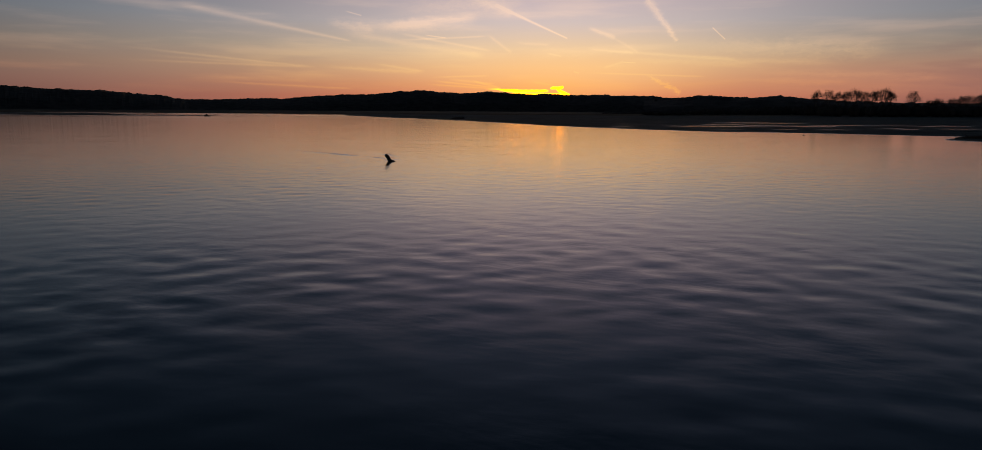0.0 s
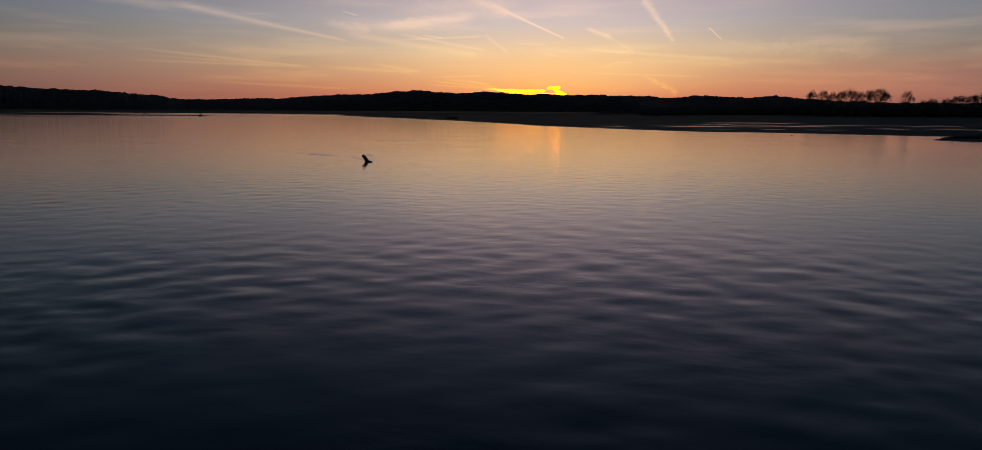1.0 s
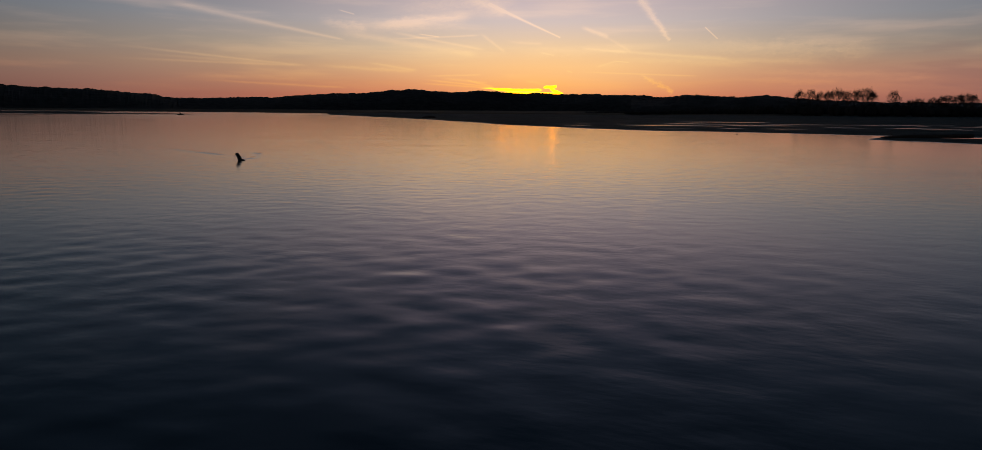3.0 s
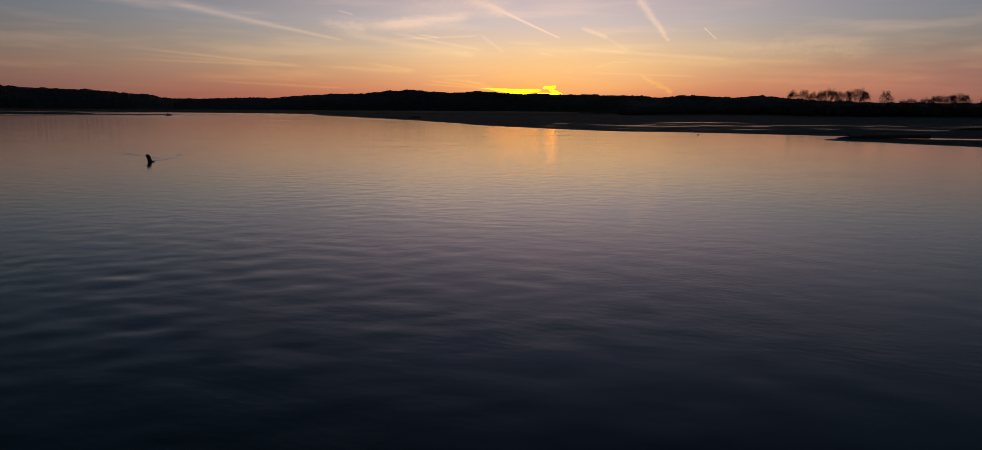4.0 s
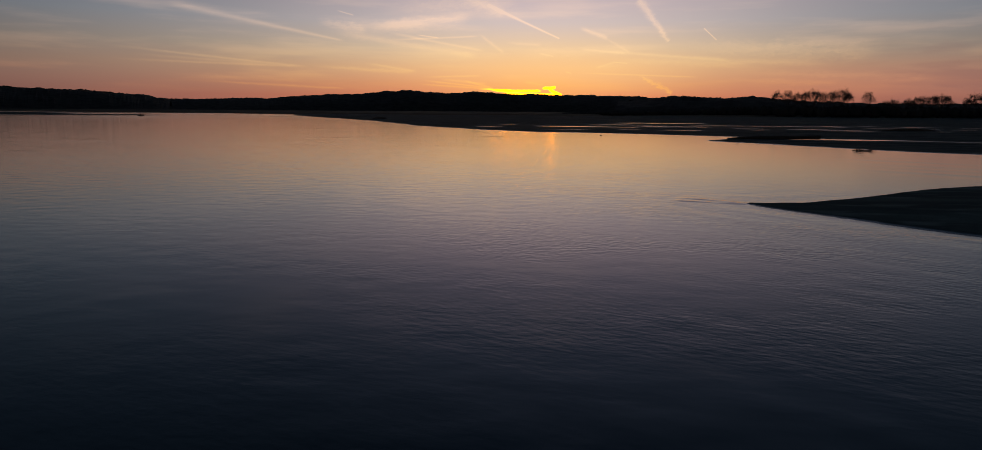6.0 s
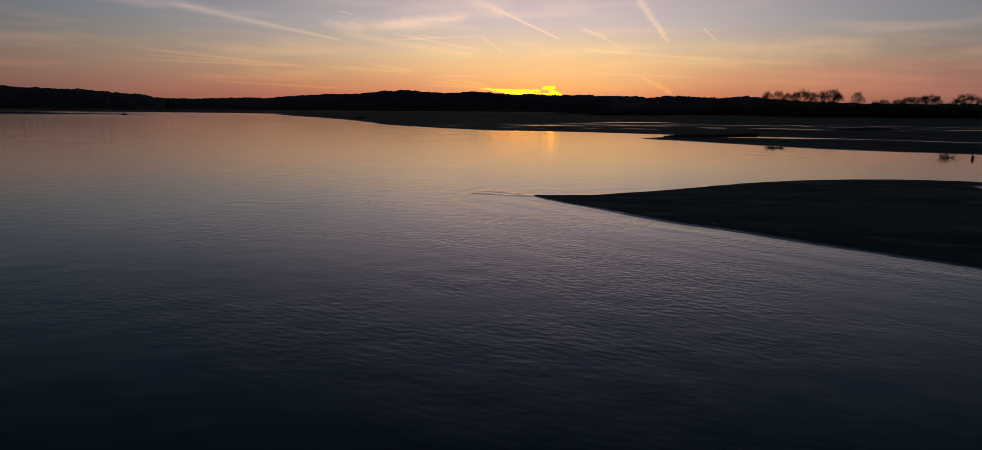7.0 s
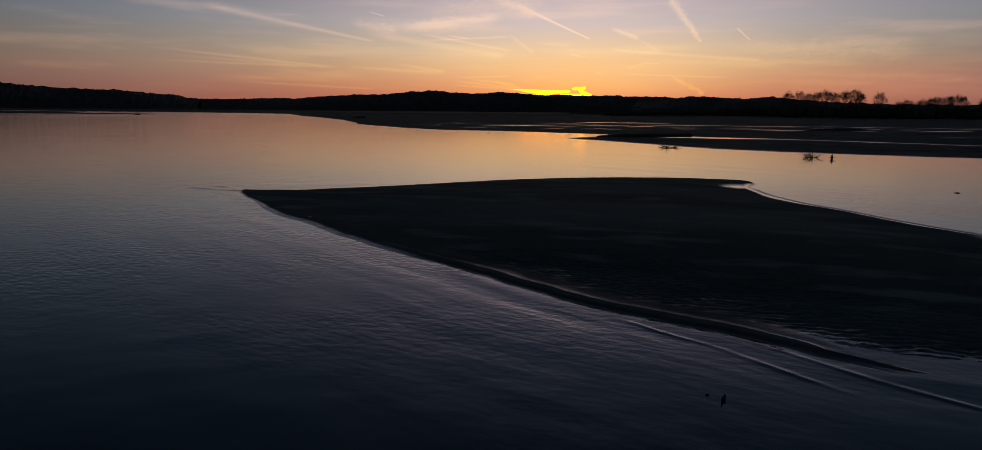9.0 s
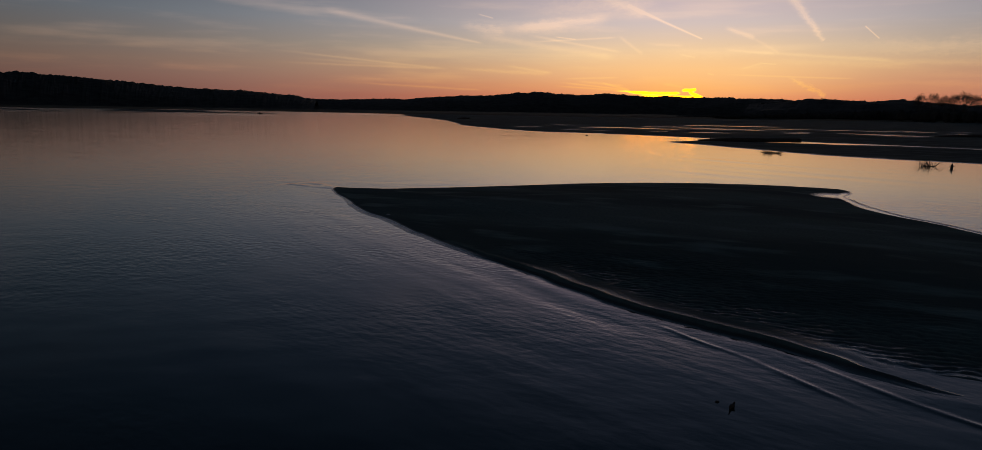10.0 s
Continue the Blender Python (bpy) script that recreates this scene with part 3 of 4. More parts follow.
ISLAND_LINE, SPIT_LINE, MAIN_LINE = curve_through(ISLAND), curve_through(SPIT), curve_through(MAIN)


def island_height(x, y):
    sd = line_distance(x, y, ISLAND_LINE, True) + 0.07 * fbm(x / 1.3, y / 1.3, 3, 4)
    z = np.where(sd > 0, 0.014 * smooth(0, 0.12, sd) + 0.046 * smooth(0.08, 0.26, sd) + 0.17 * smooth(0.4, 7, sd), 0.12 * sd)
    z += 0.03 * fbm(x / 5, y / 5, 3, 9) * smooth(0.5, 4, sd)
    # a narrow levee along the near shore, and behind it wet flats with printed ripples
    near = smooth(58, 62, x) * (1 - smooth(17, 23, y - 0.15 * (x - 62)))
    flat = 0.041 + 0.10 * smooth(1.0, 6.5, sd) + 0.006 * fbm(x / 2.2, y / 2.2, 2, 17)
    flat -= 0.02 * np.exp(-((sd - 0.42) / 0.15) ** 2)
    flat -= 0.06 * smooth(66.4, 68.6, x) * (1 - smooth(0.7, 1.7, sd))
    rip = 0.8 * np.sin(math.tau * (0.22 * x + y) / 0.21 + 4.0 * fbm(x / 0.55, y / 0.55, 2, 21)) + 1.3 * vnoise(x / 0.13, y / 0.10, 27)
    flat += 0.013 * rip * smooth(0.7, 1.1, sd) * (1 - smooth(3.0, 6.5, sd))
    z = np.where(sd > 0, z + near * (1 - smooth(5, 8, sd)) * (flat - z), z)
    levee = 0.05 * np.exp(-((sd - 0.17) / 0.10) ** 2) * (1 - smooth(68.0, 69.2, x))
    z += near * levee
    # a shallow scour mark and a wet lobe at the far corner
    z -= 0.05 * np.exp(-((sd - 5.2) / 0.5) ** 2) * smooth(66, 60, x) * smooth(29, 31, y)
    z -= 0.07 * np.exp(-((x - 74.2) ** 2 + (y - 37.6) ** 2) / 2.4) * (sd > 0)
    # a thin rim of sand on the far shore holds a strip of water behind it
    rim = smooth(71, 74, x) * smooth(17, 21, y) * (1 - smooth(38.5, 40, y))
    wide = 0.55 + 0.25 * vnoise(x / 2.5, y / 2.5, 41)
    hollow = -0.008 + 0.10 * smooth(wide * 0.75, wide * 1.9, sd)
    z = np.where(sd > 0, z + rim * (1 - smooth(2.0, 3.0, sd)) * (np.minimum(hollow, z) - z), z)
    z += rim * 0.03 * np.exp(-((sd - 0.12) / 0.1) ** 2)
    return z


# a shallow wet swale where the spit runs into the flat
SWALE = curve_through([(99, 110.5), (107, 106.5), (116, 99), (127, 91), (160, 85.5), (215, 80.5), (300, 76)], False)


def swale_depth(x, y):
    d = line_distance(x, y, SWALE)
    return np.exp(-(d / (2.4 + 0.9 * vnoise(x / 7, y / 7, 91))) ** 2)


def spit_height(x, y):
    sd = line_distance(x, y, SPIT_LINE, True) + 0.25 * fbm(x / 3, y / 3, 3, 14)
    z = np.where(sd > 0, 0.035 * smooth(0, 0.8, sd) + 0.05 * smooth(0.8, 6, sd), 0.12 * sd) + 0.015 * fbm(x / 6, y / 3, 3, 19) * smooth(0, 3, sd)
    return z + swale_depth(x, y) * (np.minimum(z, 0.016 + 0.008 * vnoise(x / 3, y / 2, 93)) - z)


POOLS = [(62, 201, 9, 2.2), (105, 270, 14, 6), (114, 225, 11, 2.6), (140, 128, 13, 0.9), (190, 122, 22, 1.0), (175, 145, 14, 0.8)]
for k in range(90):
    py = rng.uniform(158, 235)
    POOLS.append((rng.uniform(30 + 0.1 * (py - 165), 330), py, rng.uniform(1.4, 5.5), rng.uniform(0.006, 0.011) * py))


def main_height(x, y):
    sd = line_distance(x, y, MAIN_LINE, True) + 0.8 * fbm(x / 9, y / 9, 3, 24)
    z = np.where(sd > 0, 0.06 * smooth(0, 2, sd) + 0.5 * smooth(330, 620, y), 0.06 * sd)
    z += 0.022 * fbm(x / 45, y / 14, 4, 29) * smooth(0, 12, sd)
    for cx, cy, rx, ry in POOLS:
        u = x - cx
        d = (u / rx) ** 2 + ((y - cy + 0.05 * u + 1.2 * vnoise(x / 4, y * 0, cx)) / ry) ** 2
        z -= 0.15 * np.exp(-d ** 2 * 0.7) * smooth(0, 6, sd)
    return z + swale_depth(x, y) * (np.minimum(z, 0.0) - z)


grid = axis((46, 58, 0.14, 0.12), (58, 70, 0.045, 0.045), (70, 84, 0.09, 0.09))
tagged(grid_mesh("sandbar", grid, axis((7, 19, 0.045, 0.045), (19, 46, 0.10, 0.12)), island_height, SAND, -0.28), "low dark wet sandbar with rippled shallows at its edge", "sandbar", kind="structure")
tagged(grid_mesh("sandbar", axis((66, 130, 0.5, 0.6), (130, 246, 0.6, 2)), axis((50, 120, 0.4, 0.4)), spit_height, FLAT, -0.25), "long narrow grey sandbar spit in the river", "sandbar", kind="structure")
tagged(grid_mesh("mudflat", axis((-130, 0, 3, 1), (0, 160, 1, 1), (160, 400, 1, 5), (400, 1250, 5, 30)), axis((30, 130, 1.2, 0.6), (130, 320, 0.6, 1.5), (320, 840, 1.5, 20)), main_height, FLAT, -0.4),
       "broad flat of dark silty sand with standing pools", "mudflat", kind="structure")


def low_bar(cx, cy, rx, ry, turn, seed):
    c, s = math.cos(radians(turn)), math.sin(radians(turn))

    def height(x, y):
        u, v = (x - cx) * c + (y - cy) * s, -(x - cx) * s + (y - cy) * c
        d = 1 - (u / rx) ** 2 - (v / ry) ** 2 + 0.35 * fbm(x / rx * 3, y / ry * 2, 3, seed)
        return np.clip(0.5 * d, -0.4, 0.45)

    return grid_mesh("sandbar", np.linspace(cx - 1.4 * rx, cx + 1.4 * rx, 90), np.linspace(cy - 2.5 * ry - 0.3 * rx, cy + 2.5 * ry + 0.3 * rx, 90), height, FLAT, -0.2)


# low dark strips; those turned 129 and 150 fill a dark band at the far left
for bar in ((-222, 470, 38, 7, 8, 2), (-360, 575, 190, 46, 129, 5), (-470, 700, 110, 14, 6, 8), (-420, 470, 120, 16, 150, 15)):
    tagged(low_bar(*bar), "thin low dark bar far out on the river", "sandbar", "far sandbars", "structure")

# ---------------------------------------------------------------- hills


def ridge(name, crest, away, front, back, jag, step, seed, label, cat="hill"):
    """A wooded ridge round the river: crest gives bearing and height angle as seen from the water."""
    az = np.arange(crest[0][0], crest[-1][0], step)
    el = np.interp(az, [c[0] for c in crest], [c[1] for c in crest])
    el = np.convolve(np.pad(el, 4, mode="edge"), np.hanning(11)[1:-1] / np.hanning(11).sum(), "valid")
    top = np.tan(np.radians(el)) * away + 4
    steps = [0, 0.2, 0.4, 0.6, 0.8, 0.92, 1.0, 1.1, 1.5, 2.0]

    def build():
        rows = []
        for f in steps:
            r = away - front + front * f if f <= 1 else away + back * (f - 1)
            rise = math.sin(min(f, 1) * math.pi / 2) ** 0.8 if f <= 1 else 1 - 0.6 * (f - 1)
            px, py = r * np.sin(np.radians(az)), r * np.cos(np.radians(az))
            shape = top * rise * (1 + (0.10 if 0 < f < 1 else 0.0) * fbm(px / 160, py / 160, 3, seed))
            tips = jag * (0.5 * vnoise(px / 9, py / 9, seed) + 0.35 * vnoise(px / 4, py / 4, seed + 5) + 0.5 * vnoise(px / 33, py / 33, seed + 9))
            rows.append(np.stack([px, py, np.where(f == 0, -1.0, shape + tips)], 1))
        return np.concatenate(rows), len(az), len(steps)

    co, n, m = build()
    me = bpy.data.meshes.new(name)
    faces = [(j * n + i, j * n + i + 1, (j + 1) * n + i + 1, (j + 1) * n + i) for j in range(m - 1) for i in range(n - 1)]
    me.from_pydata([tuple(c) for c in co], [], faces)
    me.materials.append(WOODS)
    return tagged(new(name, me), label, cat, kind="structure")


LEFT_RIDGE = [(-85.2, 1.7), (-70.2, 1.9), (-55.2, 2.05), (-44.5, 2), (-40.9, 1.9), (-37.2, 1.66), (-35.5, 1.53), (-33.7, 1.41), (-31.9, 1.32), (-29.2, 1.27), (-27.4, 1.12), (-25.5, 0.97), (-24.5, 0.74), (-23.6, 0.6)]
FAR_RIDGE = [(-34, 0.8), (-24.3, 0.77), (-21.7, 0.75), (-20.4, 0.8), (-16.9, 0.84), (-15, 1.05), (-13, 1.17), (-9.6, 1.25), (-6.3, 1.52), (-4.5, 1.49), (-2.5, 1.41), (-0.25, 1.51), (3.1, 1.34),
             (5.7, 1.2), (7.5, 1.24), (11.7, 1.25), (13.6, 1.11), (17, 1.1), (20, 0.9), (24, 0.7), (40, 0.6)]
NEAR_RIDGE = [(12.2, 0.8), (13.6, 0.95), (17, 1.26), (20.2, 1.07), (22.2, 1.2), (24.2, 0.97), (25.9, 0.83), (30, 0.7), (40, 0.6), (60, 0.6), (90, 0.6)]
ridge("hill", LEFT_RIDGE, 3400, 800, 300, 6.5, 0.06, 31, "black wooded bluff running down to the river")
ridge("hill", FAR_RIDGE, 4250, 700, 250, 4.5, 0.05, 47, "distant low wooded hills along the horizon")
ridge("hill", NEAR_RIDGE, 1480, 300, 200, 3.0, 0.09, 53, "low rounded hills behind the trees of the bank")

# ---------------------------------------------------------------- scrub and trees of the far bank


def scrub(name, places, material, label, cat, seed):
    """Uneven bushes in one sheet of growth: each a lumpy crown with thin shoots on top."""
    rnd = random.Random(seed)
    verts, faces = [], []
    base = bmesh.new()
    bmesh.ops.create_icosphere(base, subdivisions=1, radius=1)
    bv, bf = [v.co.copy() for v in base.verts], [[v.index for v in f.verts] for f in base.faces]
    base.free()
    for x, y, z, wide, tall in places:
        k = len(verts)
        for v in bv:
            r = rnd.uniform(0.75, 1.2)
            verts.append((x + v.x * wide * r, y + v.y * wide * r, z + tall * 0.5 * (1 + v.z * r)))
        faces += [tuple(k + i for i in f) for f in bf]
        for _ in range(5):
            k, a, r = len(verts), rnd.uniform(0, math.tau), rnd.uniform(0, 0.7) * wide
            px, py, h = x + r * math.cos(a), y + r * math.sin(a), tall * rnd.uniform(0.9, 1.12)
            lean, t = rnd.uniform(-0.25, 0.25) * wide, 0.05 * wide
            verts += [(px - t, py, z + tall * 0.4), (px + t, py, z + tall * 0.4), (px, py + t, z + tall * 0.4), (px + lean, py, z + h)]
            faces += [(k, k + 1, k + 3), (k + 1, k + 2, k + 3), (k + 2, k, k + 3)]
    me = bpy.data.meshes.new(name)
    me.from_pydata(verts, [], faces)
    me.materials.append(material)
    return tagged(new(name, me), label, cat, kind="stuff")


def polar(az, r):
    return 23 + r * math.sin(radians(az)), 1.4 + r * math.cos(radians(az))


rnd = random.Random(12)
belt = []
for k in range(1500):
    az = rnd.uniform(7.5, 75)
    r = rnd.uniform(745, 890) + 40 * math.sin(az * 0.4)
    top = np.interp(az, [7.5, 12, 16, 20, 25, 30, 34, 75], [2.5, 5.0, 7.0, 9.5, 11.2, 11.2, 11.0, 11.0]) * rnd.uniform(0.72, 1.06)
    x, y = polar(az, r)
    belt.append((x, y, 0.6, rnd.uniform(2.5, 6.0), top))
scrub("bank_scrub", belt, WOODS, "dense black leafless scrub along the far bank", "scrub", 3)

crest_trees = []
for crest, away, lo, hi, count, size in ((LEFT_RIDGE, 3400, -80, -24.8, 2400, 5.2), (FAR_RIDGE, 4250, -24, 16, 1700, 3.6), (NEAR_RIDGE, 1480, 13, 40, 700, 2.0)):
    for k in range(count):
        az = rnd.uniform(lo, hi)
        el = np.interp(az, [c[0] for c in crest], [c[1] for c in crest])
        r = away + rnd.uniform(-40, 25)
        clump = 0.5 + 0.8 * max(0.0, math.sin(az * 2.3) * math.sin(az * 5.1 + 1))
        tall = size * rnd.uniform(0.6, 1.2) * clump
        crest_trees.append((r * math.sin(radians(az)), r * math.cos(radians(az)), math.tan(radians(el)) * away + 4 - size * 0.55, tall * rnd.uniform(0.5, 1.1), tall + size * 0.4))
scrub("ridge_woods", crest_trees, WOODS, "leafless woods along the crest of the hills", "woods", 8)


def bare_tree(seed, tall, wide, stems=1):
    """A leafless cottonwood: short trunk and a rounded, open crown of limbs, boughs and twigs."""
    rnd = random.Random(seed)
    thing = new("bare_tree")
    trunk, crown = bmesh.new(), bmesh.new()
    mid, up, out = Vector((0, 0, 0.53 * tall)), 0.45 * tall, 0.5 * wide

    def rim(way, depth=1.0):
        way = way.normalized()
        lump = 1 + 0.25 * noise.noise(way * 2.2 + Vector((seed, 0, 0)))
        return mid + Vector((way.x * out, way.y * out, way.z * up)) * depth * lump

    def limb(bm, start, end, r0, r1, sides, bow):
        n = 4 if sides > 3 else 2
        pts = []
        for i in range(n + 1):
            f = i / n
            p = start.lerp(end, f) + Vector((0, 0, -bow * (end - start).length * math.sin(f * math.pi)))
            if 0 < i < n:
                p += Vector((rnd.uniform(-1, 1), rnd.uniform(-1, 1), rnd.uniform(-1, 1))) * 0.05 * (end - start).length
            pts.append(p)
        tube(bm, pts, [r0 + (r1 - r0) * i / n for i in range(n + 1)], sides, rnd.random(), 0.08, sides > 4)
        return pts

    def grow(start, way, depth, radius, level):
        pts = limb(crown, start, rim(way, depth), radius, radius * 0.45, (6, 5, 4, 3)[level], (-0.06, 0.05, 0.03, 0.0)[level])
        if level == 3:
            return
        n = len(pts) - 1
        twigs = 4
        for c in range(twigs):
            f = 0.3 + 0.68 * (c + rnd.random()) / twigs
            i = min(int(f * n), n - 1)
            q = pts[i].lerp(pts[i + 1], f * n - i)
            swing = (0.75, 0.5, 0.32)[level]
            way2 = way.normalized() + Vector((rnd.uniform(-1, 1), rnd.uniform(-1, 1), rnd.uniform(-0.8, 0.8))) * swing
            way2.z = max(way2.z, 0.0)
            reach = rnd.uniform(0.7, 1.0) if level < 2 else rnd.uniform(0.55, 1.08)
            grow(q, way2, reach, (0.14, 0.09, 0.055)[level], level + 1)

    for k in range(stems):
        foot = Vector((k * 0.10 * wide, 0, -0.4))
        top = Vector((rnd.uniform(-0.06, 0.06) * wide + foot.x * 1.6, rnd.uniform(-0.05, 0.05) * wide, 0.26 * tall))
        stem = limb(trunk, foot, top, 0.022 * tall, 0.014 * tall, 7, 0.0)
        limbs = 8 if stems == 1 else 5
        for c in range(limbs):
            a = c * 2.4 + rnd.uniform(-0.4, 0.4)
            lift = rnd.uniform(0.25, 1.6) if c else 2.5
            grow(stem[-1].lerp(stem[-2], rnd.random() * 0.6), Vector((math.cos(a), math.sin(a), lift)), rnd.uniform(0.8, 0.98), 0.22, 0)
    part("trunk", trunk, BARK, thing)
    part("crown", crown, BARK, thing, "thin leafless branches and twigs")
    return tagged(thing, "tall leafless cottonwood tree above the river bank", "tree", "bare trees of the far bank")


forms = [bare_tree(3, 26.0, 24.0), bare_tree(11, 26.0, 24.0), bare_tree(23, 26.0, 24.0), bare_tree(37, 26.0, 24.0, 2)]
# each: place, height of the top, width of the crown, form
TREES = [(367.4, 793.8, 29.6, 13.7, 0), (376.8, 786.9, 29.8, 15.8, 1), (385.3, 780.3, 28.6, 12.8, 2), (391.6, 775.5, 28.6, 11.3, 3), (398.4, 770.2, 30.5, 23.9, 0),
         (407.0, 763.2, 28.0, 11.1, 1), (412.4, 758.8, 29.9, 12.4, 2), (420.2, 752.3, 30.8, 21.9, 3), (423.4, 743.9, 27.2, 11.5, 0), (422.3, 703.3, 26.7, 13.5, 1),
         (456.5, 730.6, 18.7, 12.0, 2), (463.8, 728.3, 19.7, 13.3, 3), (474.8, 721.2, 20.3, 15.8, 0), (480.9, 717.2, 22.2, 11.8, 1), (485.0, 714.4, 23.7, 14.3, 2),
         (492.3, 709.4, 23.4, 12.9, 3), (498.5, 705.1, 24.6, 19.3, 0), (502.9, 702.0, 23.0, 11.5, 1), (524.8, 690.3, 25.9, 25.2, 2), (518.2, 692.6, 20.4, 12.6, 3),
         (536.4, 686.3, 20.5, 11.3, 0)]
used = set()
for k, (x, y, top, wide, form) in enumerate(TREES):
    m = pose(x, y, 1.0, 0, 0, (k * 137.5) % 360)
    if form in used:
        tree = copy_thing(forms[form], m)
    else:
        used.add(form)
        tree = forms[form]
        tree.matrix_basis = m
    tree.scale = (wide / 21.0, wide / 21.0, (top - 1.0) / 25.2)

# ---------------------------------------------------------------- driftwood


def thing_at(name, x, y, z=0.0, turn=0.0):
    ob = new(name)
    ob.matrix_basis = pose(x, y, z, 0, 0, turn)
    return ob


def snag(x, y, turn, tall, label):
    """A sunken trunk: its broken, leaning stub stands out of the water."""
    ob = thing_at("snag", x, y, 0, turn)
    bm = bmesh.new()
    tube(bm, [(0.75, 0, -0.9), (0.36, 0, -0.35), (0.12, 0, 0.05), (-0.06, 0.02, 0.32 * tall), (-0.2, 0.03, 0.62 * tall), (-0.34, 0.0, 0.84 * tall), (-0.46, -0.02, 0.97 * tall), (-0.54, -0.02, 1.0 * tall)],
         [0.2, 0.19, 0.16, 0.15, 0.155, 0.145, 0.11, 0.04], 12, 5, 0.1)
    part("stem", bm, DRIFT, ob)
    bm = bmesh.new()
    tube(bm, [(0.1, 0, -0.1), (0.25, 0.1, 0.02), (0.4, 0.15, 0.05), (0.6, 0.25, -0.03)], [0.08, 0.07, 0.05, 0.02], 7, 6, 0.1)
    part("root", bm, DRIFT, ob)
    return tagged(ob, label, "snag")


snag(-7.3, 55.8, -48, 0.47, "dark broken tree stump leaning out of the water")


def branch_pile(name, x, y, turn, long, count, seed, label, rise=0.5, thick=0.03, z=0.0, fan=0.9):
    """Stranded branches: a low main limb, and twigs that fan up from it, some arched back down."""
    rnd = random.Random(seed)
    ob = thing_at(name, x, y, z, turn)
    bm = bmesh.new()
    tube(bm, [(-long / 2, 0, -0.5 * thick), (-long / 4, 0.04 * long, thick), (0, 0, 1.2 * thick), (long / 4, -0.04 * long, thick), (long / 2, 0, -0.5 * thick)], [thick * 0.6, thick, thick * 1.3, thick, thick * 0.5], 7, seed, 0.12)
    part("limb", bm, DRIFT, ob)
    for k in range(count):
        bm = bmesh.new()
        a = rnd.gauss(0, 0.2) * long
        lean = rnd.uniform(-1, 1) * fan + a / long
        h, side = rise * rnd.uniform(0.45, 1.0) * (1 - 0.35 * abs(lean)), rnd.uniform(-0.4, 0.4) * rise
        droop = rnd.choice((1.0, 0.75, 0.2)) if abs(lean) > 0.35 else 1.1
        pts = [(a, 0, -thick), (a + lean * rise * 0.35, side * 0.5, h * 0.55), (a + lean * rise * 0.8, side, h * 0.95), (a + lean * rise * 1.25, side * 1.4, h * droop)]
        tube(bm, pts, [thick * 0.7, thick * 0.55, thick * 0.4, thick * 0.2], 5, k, 0.1)
        part("twig", bm, DRIFT, ob)
    return tagged(ob, label, "driftwood")


branch_pile("branch", -179.4, 437.3, 20, 4.0, 8, 31, "dark root tangle stranded in the shallows off a sandbar", 1.4, 0.28, 0.0, 0.8)
branch_pile("branch", 89.5, 64.2, -12, 1.5, 36, 4, "tangle of dark twigs standing in the shallow water", 0.68, 0.026, 0.0, 1.0)
branch_pile("branch", 79.9, 80.0, -20, 2.2, 16, 9, "small dark branch stranded on the edge of a spit", 0.5, 0.05, 0.02, 1.2)
branch_pile("branch", -17, 352, 15, 7.5, 12, 13, "dark driftwood heap lying on the silty flat", 1.2, 0.3, 0.12)
branch_pile("branch", 140.5, 170, 6, 17.0, 18, 17, "long dark tangle of driftwood on the flat", 0.7, 0.22, 0.1, 1.5)
branch_pile("branch", 65.2, 8.95, 60, 0.14, 4, 21, "small black twig sticking up from the shallows", 0.08, 0.021, 0.0, 0.5)
branch_pile("branch", 65.02, 9.1, 10, 0.06, 2, 41, "tiny black twig tip breaking the water", 0.025, 0.008, 0.0, 0.5)
branch_pile("branch", 57.4, 126.2, 0, 0.5, 3, 25, "short stick afloat by the mudflat", 0.2, 0.05)


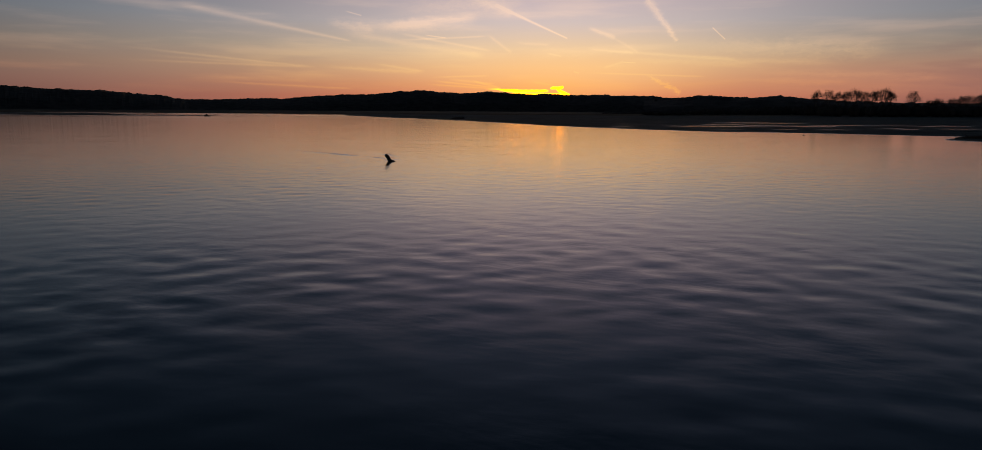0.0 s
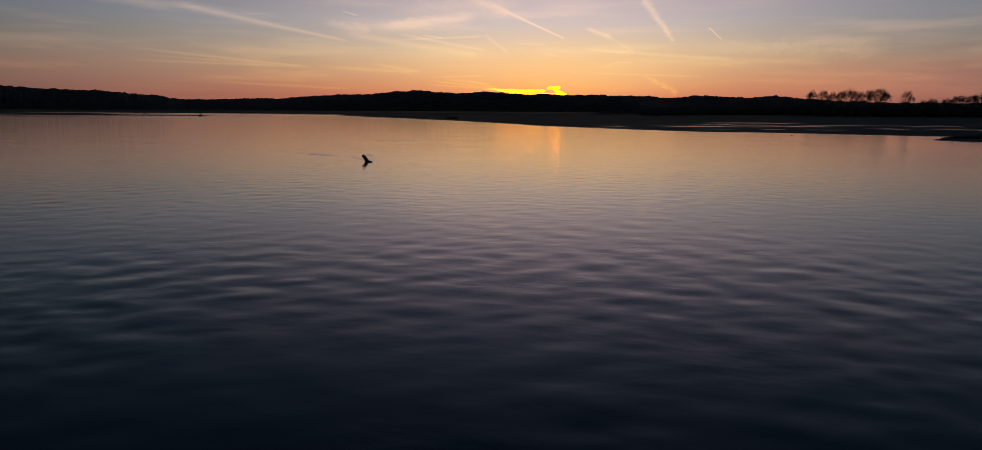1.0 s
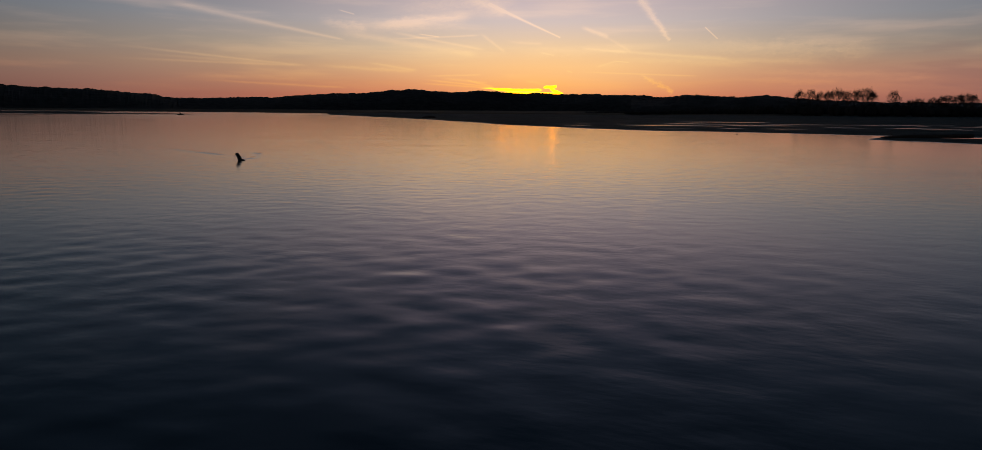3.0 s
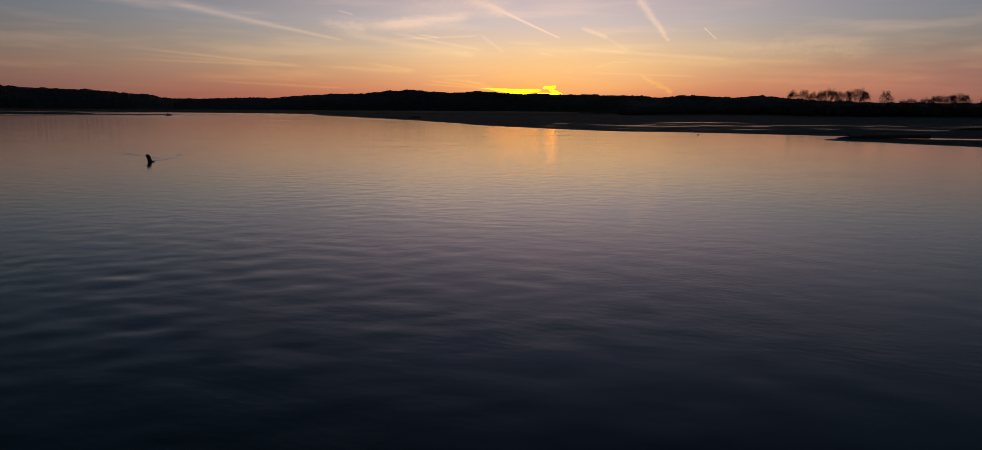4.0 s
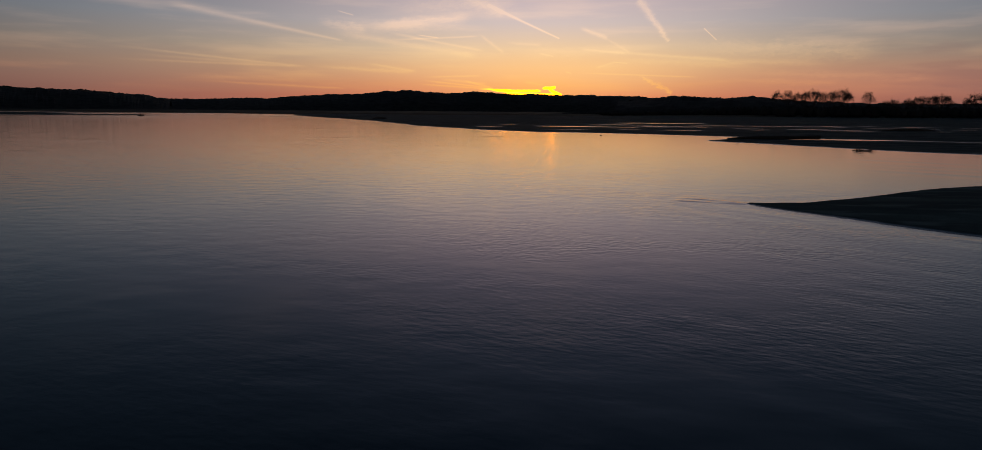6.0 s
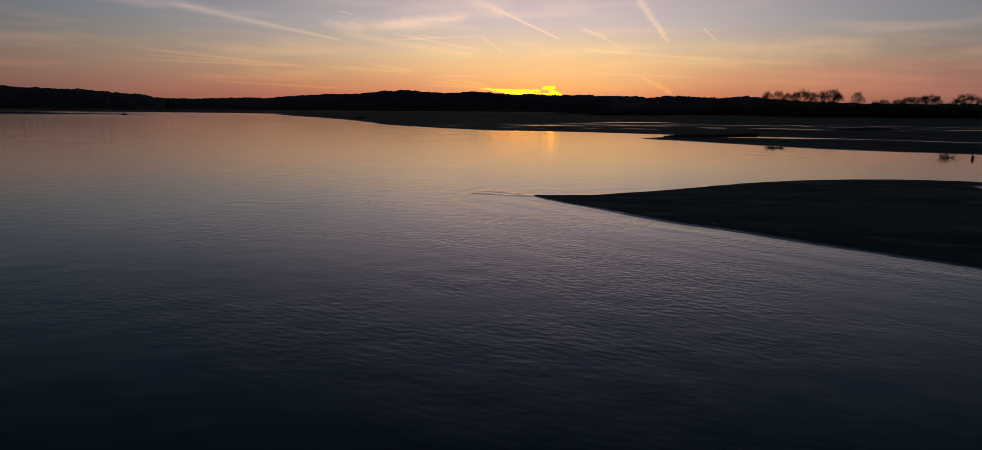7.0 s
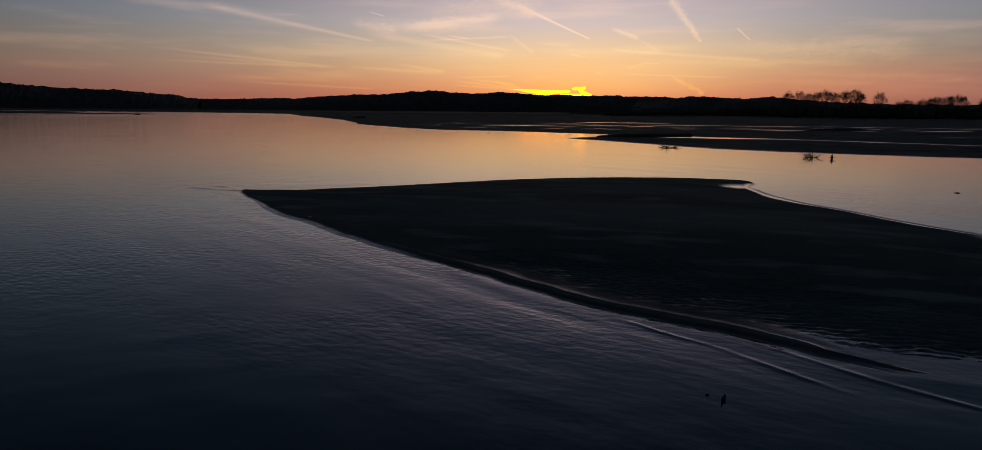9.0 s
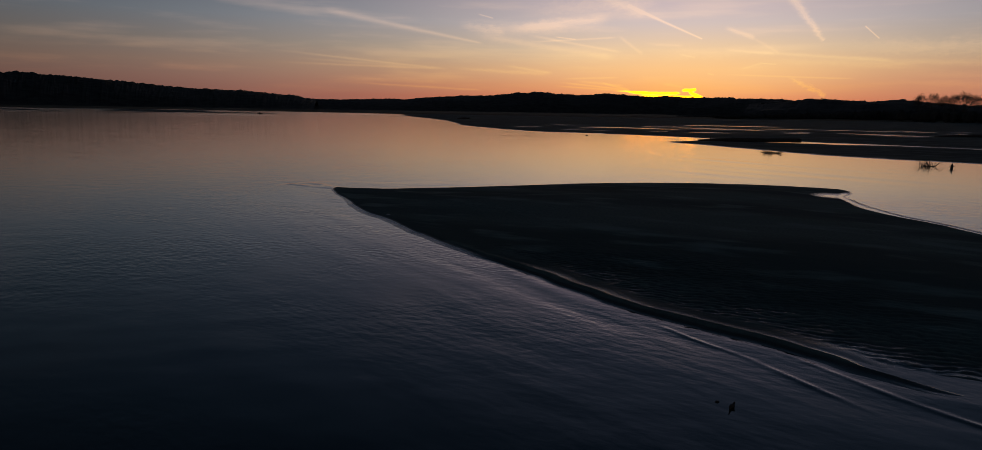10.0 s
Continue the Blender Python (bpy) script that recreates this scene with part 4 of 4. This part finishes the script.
def upright_stick(x, y, turn, label):
    ob = thing_at("stick", x, y, 0, turn)
    bm = bmesh.new()
    tube(bm, [(0.04, 0, -0.5), (0.02, 0, 0.0), (-0.02, 0, 0.16), (0.03, 0, 0.3), (0.02, 0, 0.42)], [0.09, 0.1, 0.08, 0.06, 0.02], 8, 3, 0.15)
    part("stem", bm, DRIFT, ob)
    for side, h, reach in ((1, 0.12, 0.4), (-1, 0.09, 0.3), (1, 0.22, 0.18), (-1, 0.25, 0.14)):
        bm = bmesh.new()
        tube(bm, [(0, 0, h), (side * reach * 0.5, 0.03, h + 0.06), (side * reach, 0.05, h + 0.02)], [0.045, 0.03, 0.012], 6, 4, 0.1)
        part("stub", bm, DRIFT, ob)
    return tagged(ob, label, "stick")


upright_stick(90.5, 62.2, 15, "dark broken stick with stubs standing in the water")

# long trunk stranded behind the spit
log = thing_at("driftwood_log", 83.6, 112.3, 0.02, 3)
bm = bmesh.new()
tube(bm, [(-8.2, 0.1, 0.10), (-7.0, 0.1, 0.2), (-5.0, 0.0, 0.27), (-2.0, -0.1, 0.32), (2.0, 0.05, 0.33), (5.5, 0.1, 0.36), (6.9, 0.05, 0.38), (7.25, 0.0, 0.36)],
     [0.08, 0.15, 0.22, 0.28, 0.31, 0.34, 0.36, 0.28], 14, 8, 0.09)
part("trunk", bm, DRIFT, log)
for k, (a, h, lean) in enumerate(((-6.2, 0.4, -0.5), (-3.2, 0.5, 0.4), (0.8, 0.35, -0.3), (3.9, 0.45, 0.5), (6.6, 0.5, 0.3))):
    bm = bmesh.new()
    tube(bm, [(a, 0, 0.35), (a + lean * 0.5, 0.1, 0.5 + h * 0.3), (a + lean, 0.1, 0.5 + h * 0.55)], [0.1, 0.07, 0.03], 6, k, 0.12)
    part("branch_stub", bm, DRIFT, log)
tagged(log, "long dark stranded tree trunk lying behind the spit", "log")

# a pale lump, its colour standing in for a glint on the wet edge, and a stone awash
for name, x, y, z, r, mat, label in (("glint_speck", 54.75, 24.55, 0.03, 0.11, None, "small pale lump standing in for a glint on the wet sand edge"), ("stone", 85.0, 35.7, -0.05, 0.2, STONE, "dark flat stone awash in still water")):
    bm = bmesh.new()
    bmesh.ops.create_icosphere(bm, subdivisions=3, radius=r)
    for v in bm.verts:
        v.co *= 1 + 0.18 * noise.noise(v.co * (2.2 / r) + Vector((x, y, 0)))
        v.co.z *= 0.42
    if mat is None:
        a = Mat("pale_glint", Roughness=0.5)
        a.set(Base_Color=a.ramp(a.noise(20, 4), (0.3, (0.5, 0.48, 0.45)), (0.7, (0.7, 0.68, 0.65))))
        mat = a.m
    ob = part(name, bm, mat)
    ob.location = (x, y, z)
    tagged(ob, label, "stone")
